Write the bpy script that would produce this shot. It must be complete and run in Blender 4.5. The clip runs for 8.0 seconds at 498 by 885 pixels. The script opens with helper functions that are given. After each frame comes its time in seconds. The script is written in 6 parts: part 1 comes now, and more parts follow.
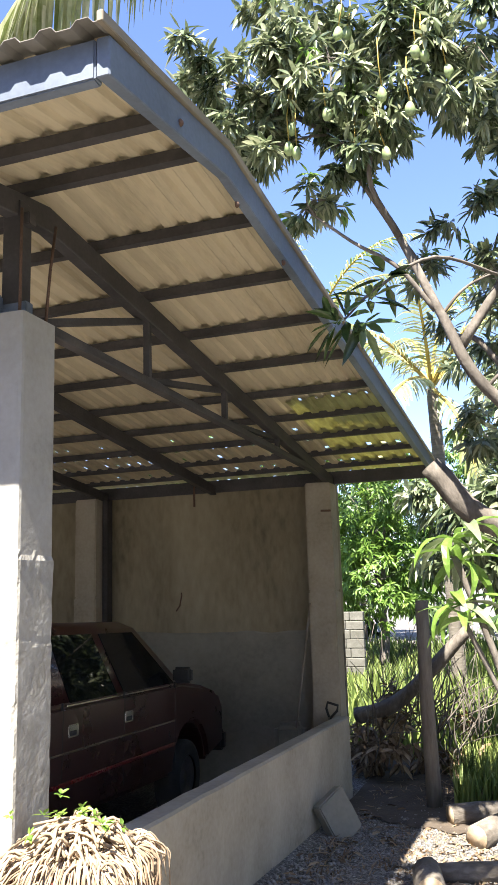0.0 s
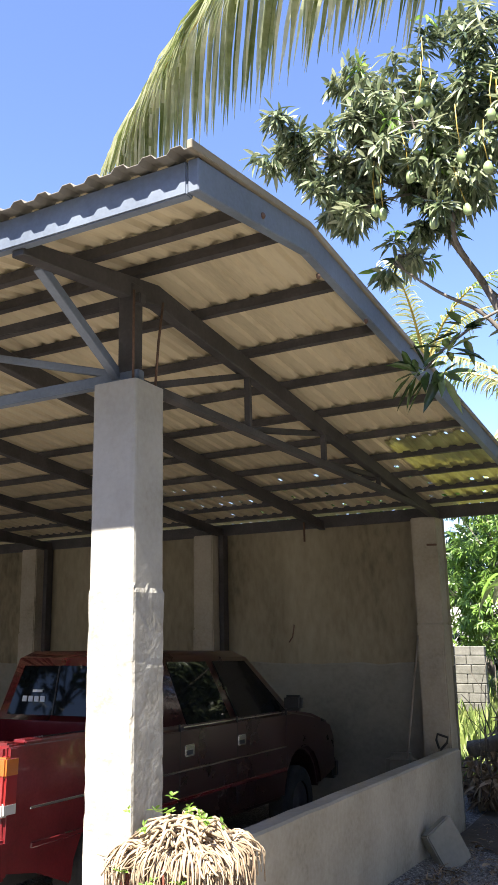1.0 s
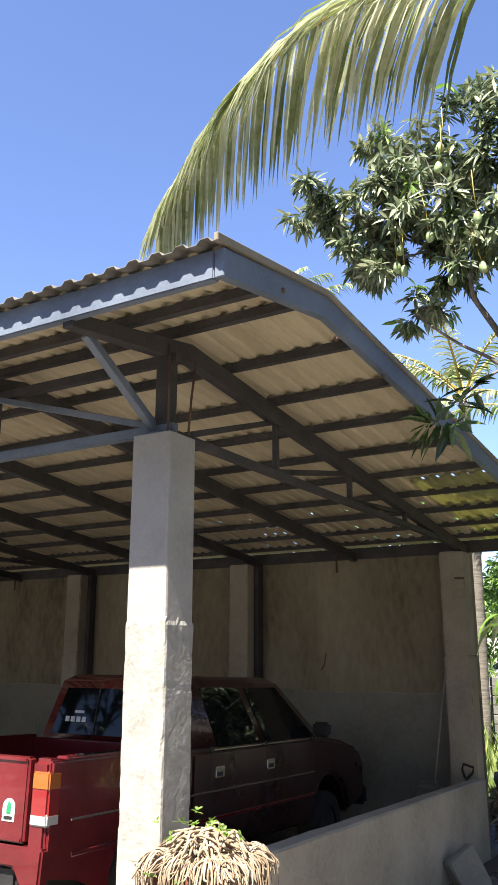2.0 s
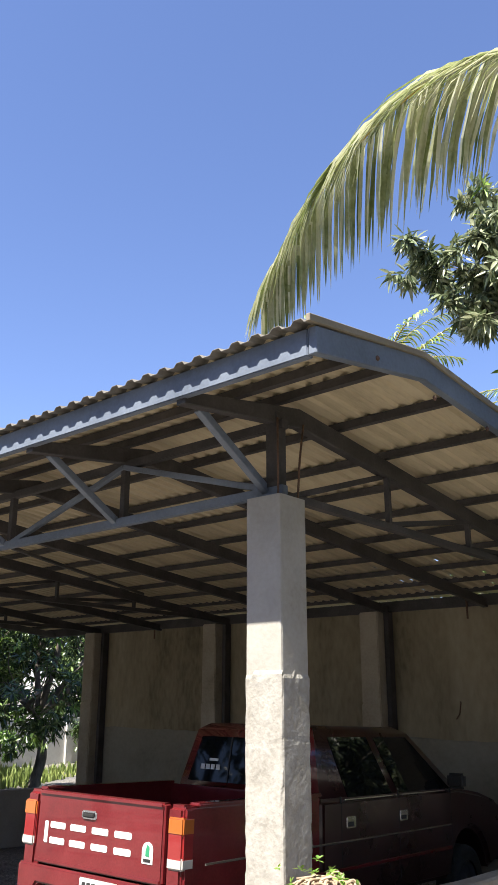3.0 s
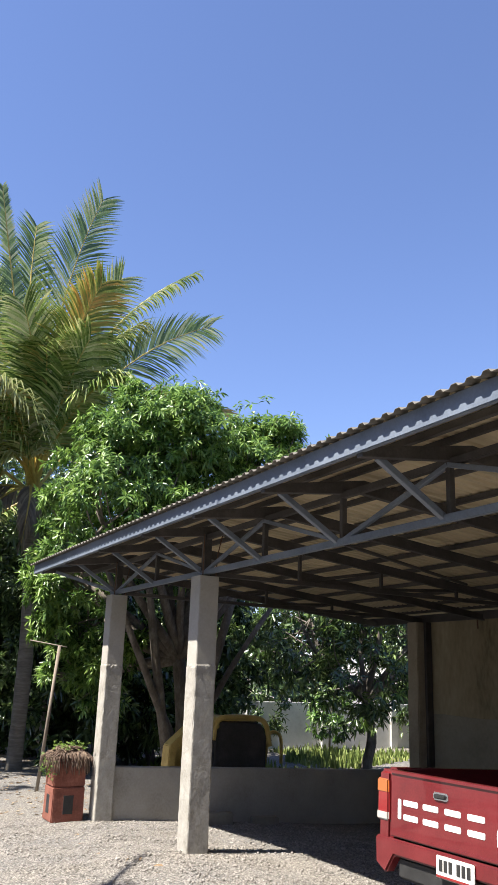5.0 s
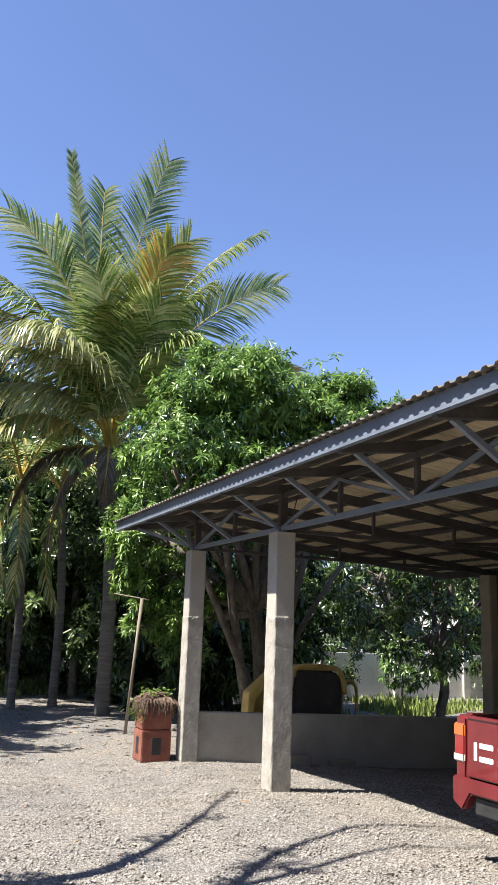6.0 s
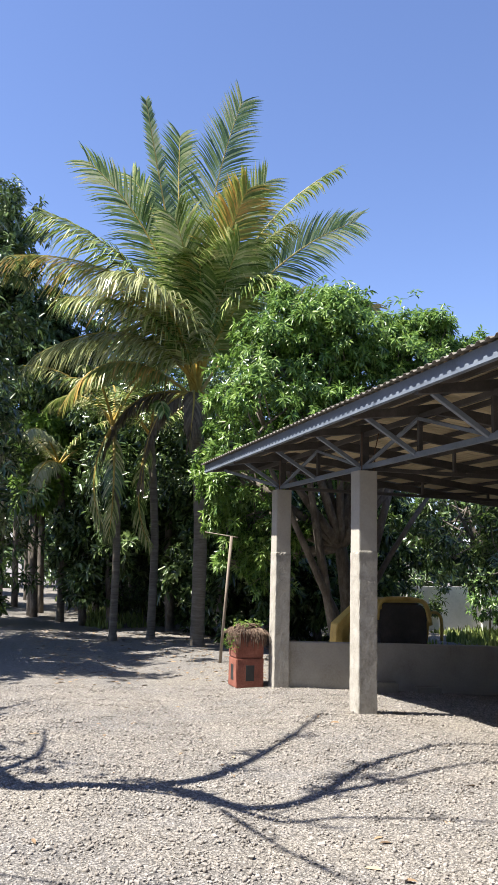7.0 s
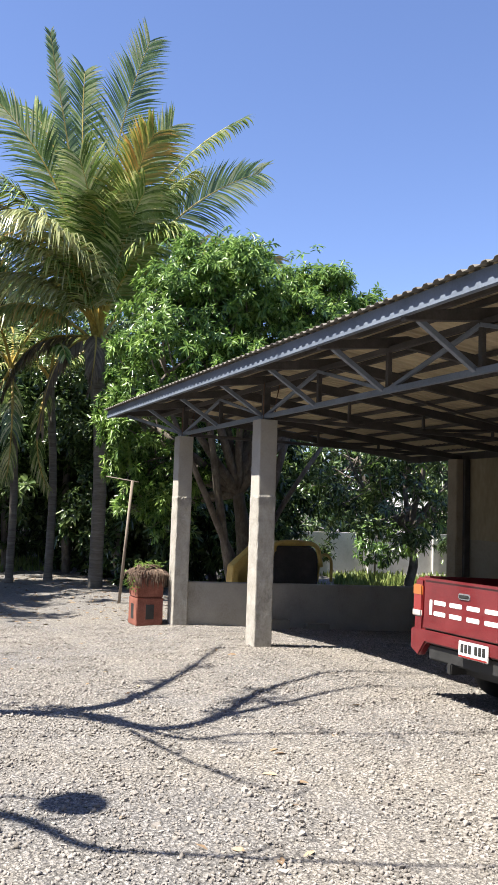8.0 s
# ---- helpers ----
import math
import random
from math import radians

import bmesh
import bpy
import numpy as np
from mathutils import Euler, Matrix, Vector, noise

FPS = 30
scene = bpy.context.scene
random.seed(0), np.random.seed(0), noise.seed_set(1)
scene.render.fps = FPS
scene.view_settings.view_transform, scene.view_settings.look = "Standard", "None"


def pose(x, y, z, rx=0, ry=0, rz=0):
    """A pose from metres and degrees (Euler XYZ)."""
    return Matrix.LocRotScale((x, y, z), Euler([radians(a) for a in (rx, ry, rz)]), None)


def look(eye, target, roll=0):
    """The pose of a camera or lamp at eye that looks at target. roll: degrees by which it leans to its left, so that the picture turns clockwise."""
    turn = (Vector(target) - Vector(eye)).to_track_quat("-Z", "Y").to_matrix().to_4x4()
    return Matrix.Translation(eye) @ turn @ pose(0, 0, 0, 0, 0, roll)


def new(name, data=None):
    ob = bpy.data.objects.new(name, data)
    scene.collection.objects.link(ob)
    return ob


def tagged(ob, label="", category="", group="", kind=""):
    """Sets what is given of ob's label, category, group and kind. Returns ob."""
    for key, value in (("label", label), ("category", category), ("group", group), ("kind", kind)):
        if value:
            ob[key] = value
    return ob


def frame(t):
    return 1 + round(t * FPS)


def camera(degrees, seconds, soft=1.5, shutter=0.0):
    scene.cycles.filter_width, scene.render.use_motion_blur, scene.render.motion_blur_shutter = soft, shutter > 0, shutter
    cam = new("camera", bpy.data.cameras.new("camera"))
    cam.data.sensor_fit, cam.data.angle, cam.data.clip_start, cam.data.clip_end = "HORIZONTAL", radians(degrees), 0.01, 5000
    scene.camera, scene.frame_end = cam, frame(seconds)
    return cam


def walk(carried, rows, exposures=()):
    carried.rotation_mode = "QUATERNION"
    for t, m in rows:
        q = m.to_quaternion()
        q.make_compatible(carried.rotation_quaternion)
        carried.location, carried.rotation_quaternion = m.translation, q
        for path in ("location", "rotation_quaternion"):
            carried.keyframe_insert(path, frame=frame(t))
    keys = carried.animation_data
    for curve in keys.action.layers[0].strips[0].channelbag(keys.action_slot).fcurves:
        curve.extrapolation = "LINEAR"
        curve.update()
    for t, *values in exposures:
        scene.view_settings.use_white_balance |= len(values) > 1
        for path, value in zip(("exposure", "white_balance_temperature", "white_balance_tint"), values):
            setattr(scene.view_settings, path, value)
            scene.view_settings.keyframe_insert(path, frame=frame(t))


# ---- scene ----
cam = camera(34.1, 8.0, soft=0.5)
PATH = [
    (0, (1.931, -2.76, 1.756), (1.291, -0.9, 2.117), -1.7),
    (0.5, (2.022, -2.97, 1.772), (1.227, -1.189, 2.212), -1.9),
    (1, (2.256, -3.122, 1.732), (1.351, -1.395, 2.178), -1.2),
    (2.3, (2.672, -3.527, 1.777), (1.626, -1.907, 2.309), -0.1),
    (2.5, (2.755, -3.554, 1.784), (1.655, -1.978, 2.335), -0.3),
    (3, (2.865, -3.612, 1.803), (1.622, -2.165, 2.403), 0.1),
    (3.5, (2.877, -3.695, 1.806), (1.557, -2.321, 2.414), 0.5),
    (4, (2.892, -3.857, 1.798), (1.483, -2.573, 2.401), 0.7),
    (4.5, (2.927, -3.966, 1.805), (1.368, -2.872, 2.417), 0.8),
    (5, (2.989, -3.958, 1.8), (1.29, -3.065, 2.36), 2.0),
    (5.2, (3.056, -3.967, 1.785), (1.324, -3.126, 2.325), 2.6),
    (6.3, (3.301, -4.285, 1.79), (1.47, -3.586, 2.19), 1.3),
    (6.5, (3.38, -4.329, 1.797), (1.519, -3.691, 2.156), 1.0),
    (7, (3.591, -4.307, 1.764), (1.701, -3.723, 2.057), 1.4),
    (7.5, (3.739, -4.349, 1.738), (1.874, -3.661, 1.958), 1.4),
    (8, (3.909, -4.557, 1.716), (2.099, -3.724, 1.888), 1.9),
]
walk(cam, [(t, look(eye, target, roll)) for t, eye, target, roll in PATH], exposures=[(0.0, 2.2), (1.0, 2.08), (2.5, 1.64), (3.5, 1.45), (4.5, 1.4), (6.5, 1.41), (8.0, 1.42)])

# ---- world and sun ----
SUN_FROM = Vector((0.03, -1.0, 1.6)).normalized()
world = bpy.data.worlds.new("world")
scene.world = world
world.use_nodes = True
wn = world.node_tree.nodes
sky = wn.new("ShaderNodeTexSky")
sky.sky_type, sky.sun_disc = "NISHITA", False
sky.sun_elevation, sky.sun_rotation = math.asin(SUN_FROM.z), math.atan2(SUN_FROM.x, SUN_FROM.y)
sky.altitude, sky.air_density, sky.dust_density, sky.ozone_density = 0, 1.0, 0.3, 5.0
tint = wn.new("ShaderNodeMixRGB")
tint.blend_type = "MULTIPLY"
tint.inputs[0].default_value, tint.inputs[2].default_value = 1.0, (1.06, 0.965, 1.08, 1)
world.node_tree.links.new(sky.outputs[0], tint.inputs[1])
world.node_tree.links.new(tint.outputs[0], wn["Background"].inputs[0])
wn["Background"].inputs[1].default_value = 0.082
sun_data = bpy.data.lights.new("sun", "SUN")
sun_data.energy, sun_data.angle, sun_data.color = 5.0, radians(0.5), (1.0, 0.94, 0.84)
sun = new("sun", sun_data)
sun.matrix_world = look(SUN_FROM * 60, (0, 0, 0))


# ---- materials ----
def material(name, colors, rough=0.6, metal=0.0, scale=6.0, fine=60.0, bump=0.15, coat=0.0, island=0.0, detail=5.0, translucent=0.0, stretch=None, objvar=0.0, spec=0.5):
    """Colours laid over each other by coarse and fine noise, with relief from the fine one."""
    m = bpy.data.materials.new(name)
    m.use_nodes = True
    nt = m.node_tree
    n, l = nt.nodes, nt.links
    b = n["Principled BSDF"]
    tc = n.new("ShaderNodeTexCoord")
    src = tc.outputs["Object"]
    if stretch:
        mp = n.new("ShaderNodeMapping")
        mp.inputs["Scale"].default_value = stretch
        l.new(src, mp.inputs[0])
        src = mp.outputs[0]
    a = n.new("ShaderNodeTexNoise")
    a.inputs["Scale"].default_value, a.inputs["Detail"].default_value, a.inputs["Roughness"].default_value = scale, detail, 0.62
    f = n.new("ShaderNodeTexNoise")
    f.inputs["Scale"].default_value, f.inputs["Detail"].default_value = fine, 4.0
    l.new(src, a.inputs["Vector"])
    l.new(src, f.inputs["Vector"])
    mix = n.new("ShaderNodeMath")
    mix.operation = "MULTIPLY_ADD"
    l.new(f.outputs[0], mix.inputs[0])
    mix.inputs[1].default_value = 0.35
    l.new(a.outputs[0], mix.inputs[2])
    drive = mix.outputs[0]
    if island:
        geo = n.new("ShaderNodeNewGeometry")
        ad = n.new("ShaderNodeMath")
        ad.operation = "MULTIPLY_ADD"
        l.new(geo.outputs["Random Per Island"], ad.inputs[0])
        ad.inputs[1].default_value = island
        l.new(drive, ad.inputs[2])
        sb = n.new("ShaderNodeMath")
        sb.operation = "SUBTRACT"
        l.new(ad.outputs[0], sb.inputs[0])
        sb.inputs[1].default_value = island / 2
        drive = sb.outputs[0]
    if objvar:
        oi = n.new("ShaderNodeObjectInfo")
        ad = n.new("ShaderNodeMath")
        ad.operation = "MULTIPLY_ADD"
        l.new(oi.outputs["Random"], ad.inputs[0])
        ad.inputs[1].default_value = objvar
        l.new(drive, ad.inputs[2])
        sb = n.new("ShaderNodeMath")
        sb.operation = "SUBTRACT"
        l.new(ad.outputs[0], sb.inputs[0])
        sb.inputs[1].default_value = objvar / 2
        drive = sb.outputs[0]
    ramp = n.new("ShaderNodeValToRGB")
    el = ramp.color_ramp.elements
    while len(el) < len(colors):
        el.new(0.5)
    for i, c in enumerate(colors):
        el[i].position = 0.38 + 0.58 * i / max(1, len(colors) - 1)
        el[i].color = (*c, 1)
    l.new(drive, ramp.inputs[0])
    l.new(ramp.outputs[0], b.inputs["Base Color"])
    b.inputs["Metallic"].default_value = metal
    b.inputs["Coat Weight"].default_value = coat
    b.inputs["Specular IOR Level"].default_value = spec
    rr = n.new("ShaderNodeMapRange")
    rr.inputs["To Min"].default_value, rr.inputs["To Max"].default_value = max(0.03, rough - 0.1), min(1, rough + 0.12)
    l.new(a.outputs[0], rr.inputs["Value"])
    l.new(rr.outputs[0], b.inputs["Roughness"])
    if bump:
        bp = n.new("ShaderNodeBump")
        bp.inputs["Strength"].default_value, bp.inputs["Distance"].default_value = bump, 0.02
        l.new(mix.outputs[0], bp.inputs["Height"])
        l.new(bp.outputs[0], b.inputs["Normal"])
    if translucent:
        tr = n.new("ShaderNodeBsdfTranslucent")
        l.new(ramp.outputs[0], tr.inputs[0])
        mx = n.new("ShaderNodeMixShader")
        mx.inputs[0].default_value = translucent
        l.new(b.outputs[0], mx.inputs[1])
        l.new(tr.outputs[0], mx.inputs[2])
        l.new(mx.outputs[0], n["Material Output"].inputs[0])
    return m


def plain(name, color, rough=0.4, metal=0.0, coat=0.0):
    m = bpy.data.materials.new(name)
    m.use_nodes = True
    b = m.node_tree.nodes["Principled BSDF"]
    b.inputs["Base Color"].default_value, b.inputs["Roughness"].default_value, b.inputs["Metallic"].default_value = (*color, 1), rough, metal
    b.inputs["Coat Weight"].default_value = coat
    return m


def gravel_material():
    """Crushed stone: cells of several greys with dark gaps, over patches of bare dirt."""
    m = material("gravel_ground", [(0.22, 0.215, 0.21), (0.3, 0.285, 0.272), (0.37, 0.338, 0.296), (0.45, 0.4, 0.335)], 0.95, scale=0.42, fine=30, bump=0.5, detail=9)
    n, l = m.node_tree.nodes, m.node_tree.links
    b = n["Principled BSDF"]
    tc = n.new("ShaderNodeTexCoord")
    base = b.inputs["Base Color"].links[0].from_socket
    height = None
    col = base
    for scale, amount in ((40.0, 0.55), (95.0, 0.5)):
        v = n.new("ShaderNodeTexVoronoi")
        v.inputs["Scale"].default_value, v.inputs["Randomness"].default_value = scale, 1.0
        l.new(tc.outputs["Object"], v.inputs["Vector"])
        gap = n.new("ShaderNodeMapRange")
        gap.inputs["From Min"].default_value, gap.inputs["From Max"].default_value = 0.15, 0.75
        gap.inputs["To Min"].default_value, gap.inputs["To Max"].default_value = 1.12, 1.0 - amount
        l.new(v.outputs["Distance"], gap.inputs["Value"])
        sep = n.new("ShaderNodeSeparateColor")
        l.new(v.outputs["Color"], sep.inputs[0])
        tone = n.new("ShaderNodeMapRange")
        tone.inputs["To Min"].default_value, tone.inputs["To Max"].default_value = 0.72, 1.3
        l.new(sep.outputs[0], tone.inputs["Value"])
        mu = n.new("ShaderNodeMath")
        mu.operation = "MULTIPLY"
        l.new(gap.outputs[0], mu.inputs[0])
        l.new(tone.outputs[0], mu.inputs[1])
        mx = n.new("ShaderNodeVectorMath")
        mx.operation = "SCALE"
        l.new(col, mx.inputs[0])
        l.new(mu.outputs[0], mx.inputs["Scale"])
        col = mx.outputs[0]
        bp = n.new("ShaderNodeBump")
        bp.inputs["Strength"].default_value, bp.inputs["Distance"].default_value = 0.9, 0.5 / scale
        bp.invert = True
        l.new(v.outputs["Distance"], bp.inputs["Height"])
        if height is not None:
            l.new(height, bp.inputs["Normal"])
        height = bp.outputs[0]
    l.new(col, b.inputs["Base Color"])
    l.new(height, b.inputs["Normal"])
    return m


M_GRAVEL = gravel_material()
M_STONE = material("gravel_stone", [(0.125, 0.112, 0.1), (0.225, 0.205, 0.185), (0.3, 0.274, 0.25), (0.37, 0.345, 0.32)], 0.95, scale=3, fine=90, bump=0.3, island=0.35)
M_PLASTER = material("concrete_plaster", [(0.26, 0.24, 0.205), (0.35, 0.332, 0.295), (0.4, 0.38, 0.343), (0.44, 0.42, 0.385)], 0.9, scale=2.2, fine=34, bump=0.35, detail=8)
M_ROUGHPLASTER = material("rough_concrete", [(0.19, 0.176, 0.15), (0.31, 0.292, 0.257), (0.385, 0.367, 0.332), (0.45, 0.433, 0.4)], 0.95, scale=7, fine=38, bump=0.6, detail=8, stretch=(1, 1, 0.85))
M_BACKWALL = material("aged_wall_plaster", [(0.09, 0.072, 0.044), (0.235, 0.195, 0.125), (0.325, 0.276, 0.187), (0.41, 0.355, 0.25)], 0.92, scale=0.95, fine=16, bump=0.25, detail=7, stretch=(1, 1, 0.4))
M_PILASTER = material("dusty_pilaster_plaster", [(0.22, 0.185, 0.135), (0.34, 0.295, 0.225), (0.41, 0.36, 0.285), (0.46, 0.41, 0.335)], 0.92, scale=1.5, fine=30, bump=0.4, detail=8)
M_DAMP = material("damp_cement_render", [(0.16, 0.148, 0.12), (0.25, 0.233, 0.192), (0.32, 0.3, 0.25)], 0.92, scale=0.8, fine=20, bump=0.25, detail=7)
M_MOSSY = material("mossy_old_blockwork", [(0.07, 0.07, 0.055), (0.14, 0.135, 0.115), (0.22, 0.21, 0.185)], 0.95, scale=4, fine=30, bump=0.5, detail=8)
M_STEEL = material("blue_grey_primer_steel", [(0.1, 0.12, 0.155), (0.15, 0.178, 0.228), (0.2, 0.235, 0.295)], 0.5, scale=3, fine=50, bump=0.06)
M_DARKSTEEL = material("dark_primer_steel", [(0.03, 0.028, 0.028), (0.06, 0.055, 0.055), (0.1, 0.09, 0.09)], 0.6, scale=4, fine=50, bump=0.08)
M_RUST = material("rusty_rebar", [(0.06, 0.035, 0.025), (0.13, 0.075, 0.05), (0.18, 0.11, 0.075)], 0.85, scale=20, fine=120, bump=0.3)
M_ROOF = material("cream_roofing_sheet", [(0.42, 0.352, 0.235), (0.6, 0.51, 0.345), (0.68, 0.585, 0.405)], 0.55, scale=1.3, fine=26, bump=0.05, stretch=(3.0, 0.4, 1))
M_ROOFTOP = material("weathered_roof_top", [(0.13, 0.118, 0.1), (0.2, 0.183, 0.155), (0.26, 0.24, 0.205)], 0.6, scale=2, fine=30, bump=0.1)
M_FLASH = material("tan_edge_flashing", [(0.18, 0.15, 0.105), (0.25, 0.21, 0.15), (0.3, 0.26, 0.19)], 0.5, scale=2, fine=40, bump=0.05)
M_CLEAR = material("translucent_roofing_sheet", [(0.3, 0.28, 0.12), (0.45, 0.43, 0.2), (0.56, 0.55, 0.27)], 0.4, scale=9, fine=30, bump=0.05, translucent=0.35, stretch=(1, 0.3, 1))
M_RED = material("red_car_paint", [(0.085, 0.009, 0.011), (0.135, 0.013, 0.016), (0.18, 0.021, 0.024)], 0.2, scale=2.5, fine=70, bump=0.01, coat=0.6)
# Dark copy of the red paint: carport shade put into the cab's colour.
M_REDSHADED = material("shaded_red_car_paint", [(0.02, 0.006, 0.006), (0.032, 0.009, 0.009), (0.05, 0.015, 0.014)], 0.28, scale=2.0, fine=60, bump=0.01, coat=0.5)
M_BLACK = material("black_plastic", [(0.01, 0.01, 0.01), (0.022, 0.022, 0.022), (0.035, 0.035, 0.035)], 0.6, scale=8, fine=80, bump=0.1)
M_TYRE = material("tyre_rubber", [(0.012, 0.012, 0.012), (0.025, 0.024, 0.023), (0.05, 0.046, 0.042)], 0.9, scale=6, fine=60, bump=0.3)
M_TINT = plain("tinted_glass", (0.006, 0.007, 0.008), 0.03)
M_TINT.node_tree.nodes["Principled BSDF"].inputs["Specular IOR Level"].default_value = 0.2
M_CHROME = plain("chrome", (0.75, 0.75, 0.76), 0.18, 1.0)
M_WHITE = material("white_letter_paint", [(0.62, 0.6, 0.58), (0.75, 0.74, 0.72), (0.82, 0.81, 0.8)], 0.5, scale=20, fine=90, bump=0)
M_AMBER = plain("amber_lens", (0.4, 0.12, 0.025), 0.15, coat=1.0)
M_REDLENS = plain("red_lens", (0.25, 0.02, 0.02), 0.15, coat=1.0)
M_CLEARLENS = plain("clear_lens", (0.48, 0.46, 0.43), 0.15, coat=1.0)
M_GREENSTICKER = plain("green_sticker_ink", (0.03, 0.25, 0.12), 0.5)
M_TERRA = material("red_painted_planter", [(0.12, 0.04, 0.028), (0.22, 0.075, 0.05), (0.3, 0.12, 0.085)], 0.85, scale=5, fine=40, bump=0.4, detail=8)
M_ROOTS = material("dried_stems", [(0.2, 0.14, 0.09), (0.34, 0.255, 0.17), (0.48, 0.38, 0.265)], 0.9, scale=12, fine=80, bump=0.2, island=0.5)
M_WITHERED = material("withered_stems", [(0.07, 0.045, 0.035), (0.14, 0.095, 0.07), (0.25, 0.18, 0.13)], 0.9, scale=12, fine=80, bump=0.2, island=0.5)
M_YELLOW = material("yellow_machine_paint", [(0.4, 0.26, 0.07), (0.6, 0.43, 0.13), (0.68, 0.52, 0.2)], 0.5, scale=4, fine=40, bump=0.08)
M_BARK = material("grey_brown_bark", [(0.05, 0.042, 0.034), (0.14, 0.12, 0.1), (0.28, 0.25, 0.215)], 0.95, scale=6, fine=30, bump=1.0, detail=8, stretch=(1, 1, 0.5))
M_PALMBARK = material("palm_bark", [(0.08, 0.065, 0.05), (0.16, 0.14, 0.11), (0.26, 0.23, 0.19)], 0.95, scale=4, fine=24, bump=0.8, stretch=(0.6, 0.6, 5))
M_MANGO = material("mango_leaf", [(0.035, 0.08, 0.022), (0.085, 0.17, 0.042), (0.16, 0.28, 0.065), (0.27, 0.4, 0.11)], 0.25, scale=1.5, fine=30, bump=0.05, island=0.55, translucent=0.32, spec=0.7)
M_MANGODARK = material("dull_mango_leaf", [(0.06, 0.088, 0.042), (0.14, 0.18, 0.09), (0.27, 0.31, 0.18), (0.44, 0.46, 0.3)], 0.28, scale=1.5, fine=30, bump=0.05, island=0.55, translucent=0.25, spec=0.6)
M_YOUNG = material("young_bright_leaf", [(0.085, 0.165, 0.03), (0.165, 0.285, 0.05), (0.27, 0.39, 0.085)], 0.38, scale=2, fine=40, bump=0.05, island=0.4, translucent=0.35)
# Leaf colour darkened to stand for foliage in shade.
M_SHADELEAF = material("shade_dark_leaf", [(0.024, 0.046, 0.015), (0.07, 0.118, 0.036), (0.17, 0.24, 0.08)], 0.22, scale=1.5, fine=30, bump=0.05, island=0.5, translucent=0.15, spec=0.75)
M_FROND = material("palm_leaflet", [(0.06, 0.105, 0.025), (0.18, 0.265, 0.065), (0.36, 0.43, 0.14), (0.6, 0.58, 0.3)], 0.25, scale=0.8, fine=30, bump=0.05, island=0.65, translucent=0.2, spec=0.7)
M_FRONDYEL = material("yellowing_palm_leaflet", [(0.16, 0.19, 0.07), (0.32, 0.35, 0.14), (0.48, 0.49, 0.26), (0.66, 0.64, 0.44)], 0.3, scale=0.8, fine=30, bump=0.05, island=0.4, translucent=0.3)
M_FRONDSILVER = material("silvery_palm_leaflet", [(0.16, 0.2, 0.06), (0.36, 0.39, 0.19), (0.56, 0.57, 0.36), (0.74, 0.73, 0.55)], 0.22, scale=1.5, fine=30, bump=0.05, island=0.6, translucent=0.35, spec=0.7)
M_FRONDAMBER = material("amber_palm_leaflet", [(0.1, 0.16, 0.035), (0.22, 0.26, 0.06), (0.36, 0.3, 0.08), (0.56, 0.32, 0.09)], 0.35, scale=0.9, fine=30, bump=0.05, island=0.6, translucent=0.3)
M_FRONDDRY = material("dry_palm_leaflet", [(0.08, 0.06, 0.04), (0.17, 0.13, 0.085), (0.3, 0.24, 0.16)], 0.6, scale=2, fine=30, bump=0.05, island=0.5, translucent=0.15)
M_RACHIS = material("yellow_green_frond_rib", [(0.3, 0.21, 0.04), (0.44, 0.32, 0.07), (0.52, 0.4, 0.11)], 0.5, scale=5, fine=40, bump=0.1)
M_FRUIT = material("pale_green_mango_skin", [(0.2, 0.29, 0.12), (0.29, 0.37, 0.17), (0.38, 0.45, 0.24)], 0.45, scale=8, fine=60, bump=0.03)
M_GRASS = material("grass_blades", [(0.09, 0.135, 0.032), (0.19, 0.255, 0.06), (0.34, 0.38, 0.12)], 0.6, scale=0.8, fine=10, bump=0, island=0.5, translucent=0.3)
M_LITTER = material("leaf_litter", [(0.12, 0.08, 0.05), (0.25, 0.17, 0.1), (0.4, 0.3, 0.19)], 0.9, scale=4, fine=50, bump=0.2, island=0.6)
M_WHITEWALL = material("whitewashed_blockwork", [(0.45, 0.44, 0.42), (0.62, 0.61, 0.58), (0.72, 0.71, 0.69)], 0.9, scale=1.0, fine=12, bump=0.3, detail=8)
M_WOOD = material("weathered_wood", [(0.12, 0.1, 0.08), (0.24, 0.2, 0.16), (0.33, 0.29, 0.24)], 0.9, scale=4, fine=40, bump=0.5, stretch=(4, 4, 0.4))
M_PIPE = material("galvanised_pipe", [(0.25, 0.25, 0.24), (0.4, 0.4, 0.39), (0.5, 0.5, 0.48)], 0.45, metal=0.6, scale=6, fine=50, bump=0.1)
# Soil and litter, darkened further to stand for the trees' shade.
M_SOIL = material("shaded_litter_soil", [(0.04, 0.03, 0.022), (0.085, 0.065, 0.048), (0.14, 0.11, 0.08)], 0.95, scale=3, fine=40, bump=0.7, detail=9)


# ---- mesh helpers ----
def mesh_of(name, verts, faces, mats, smooth=False, slots=None):
    me = bpy.data.meshes.new(name)
    me.from_pydata([tuple(v) for v in verts], [], [tuple(f) for f in faces])
    for m in (mats if isinstance(mats, (list, tuple)) else [mats]):
        me.materials.append(m)
    if smooth:
        me.polygons.foreach_set("use_smooth", [True] * len(me.polygons))
    if slots is not None:
        me.polygons.foreach_set("material_index", slots)
    me.update()
    return me


def part(name, data, parent=None, label="", at=None):
    ob = new(name, data)
    if parent is not None:
        ob.parent = parent
    if at is not None:
        ob.matrix_basis = at if isinstance(at, Matrix) else Matrix.Translation(at)
    if label:
        ob["label"] = label
    return ob


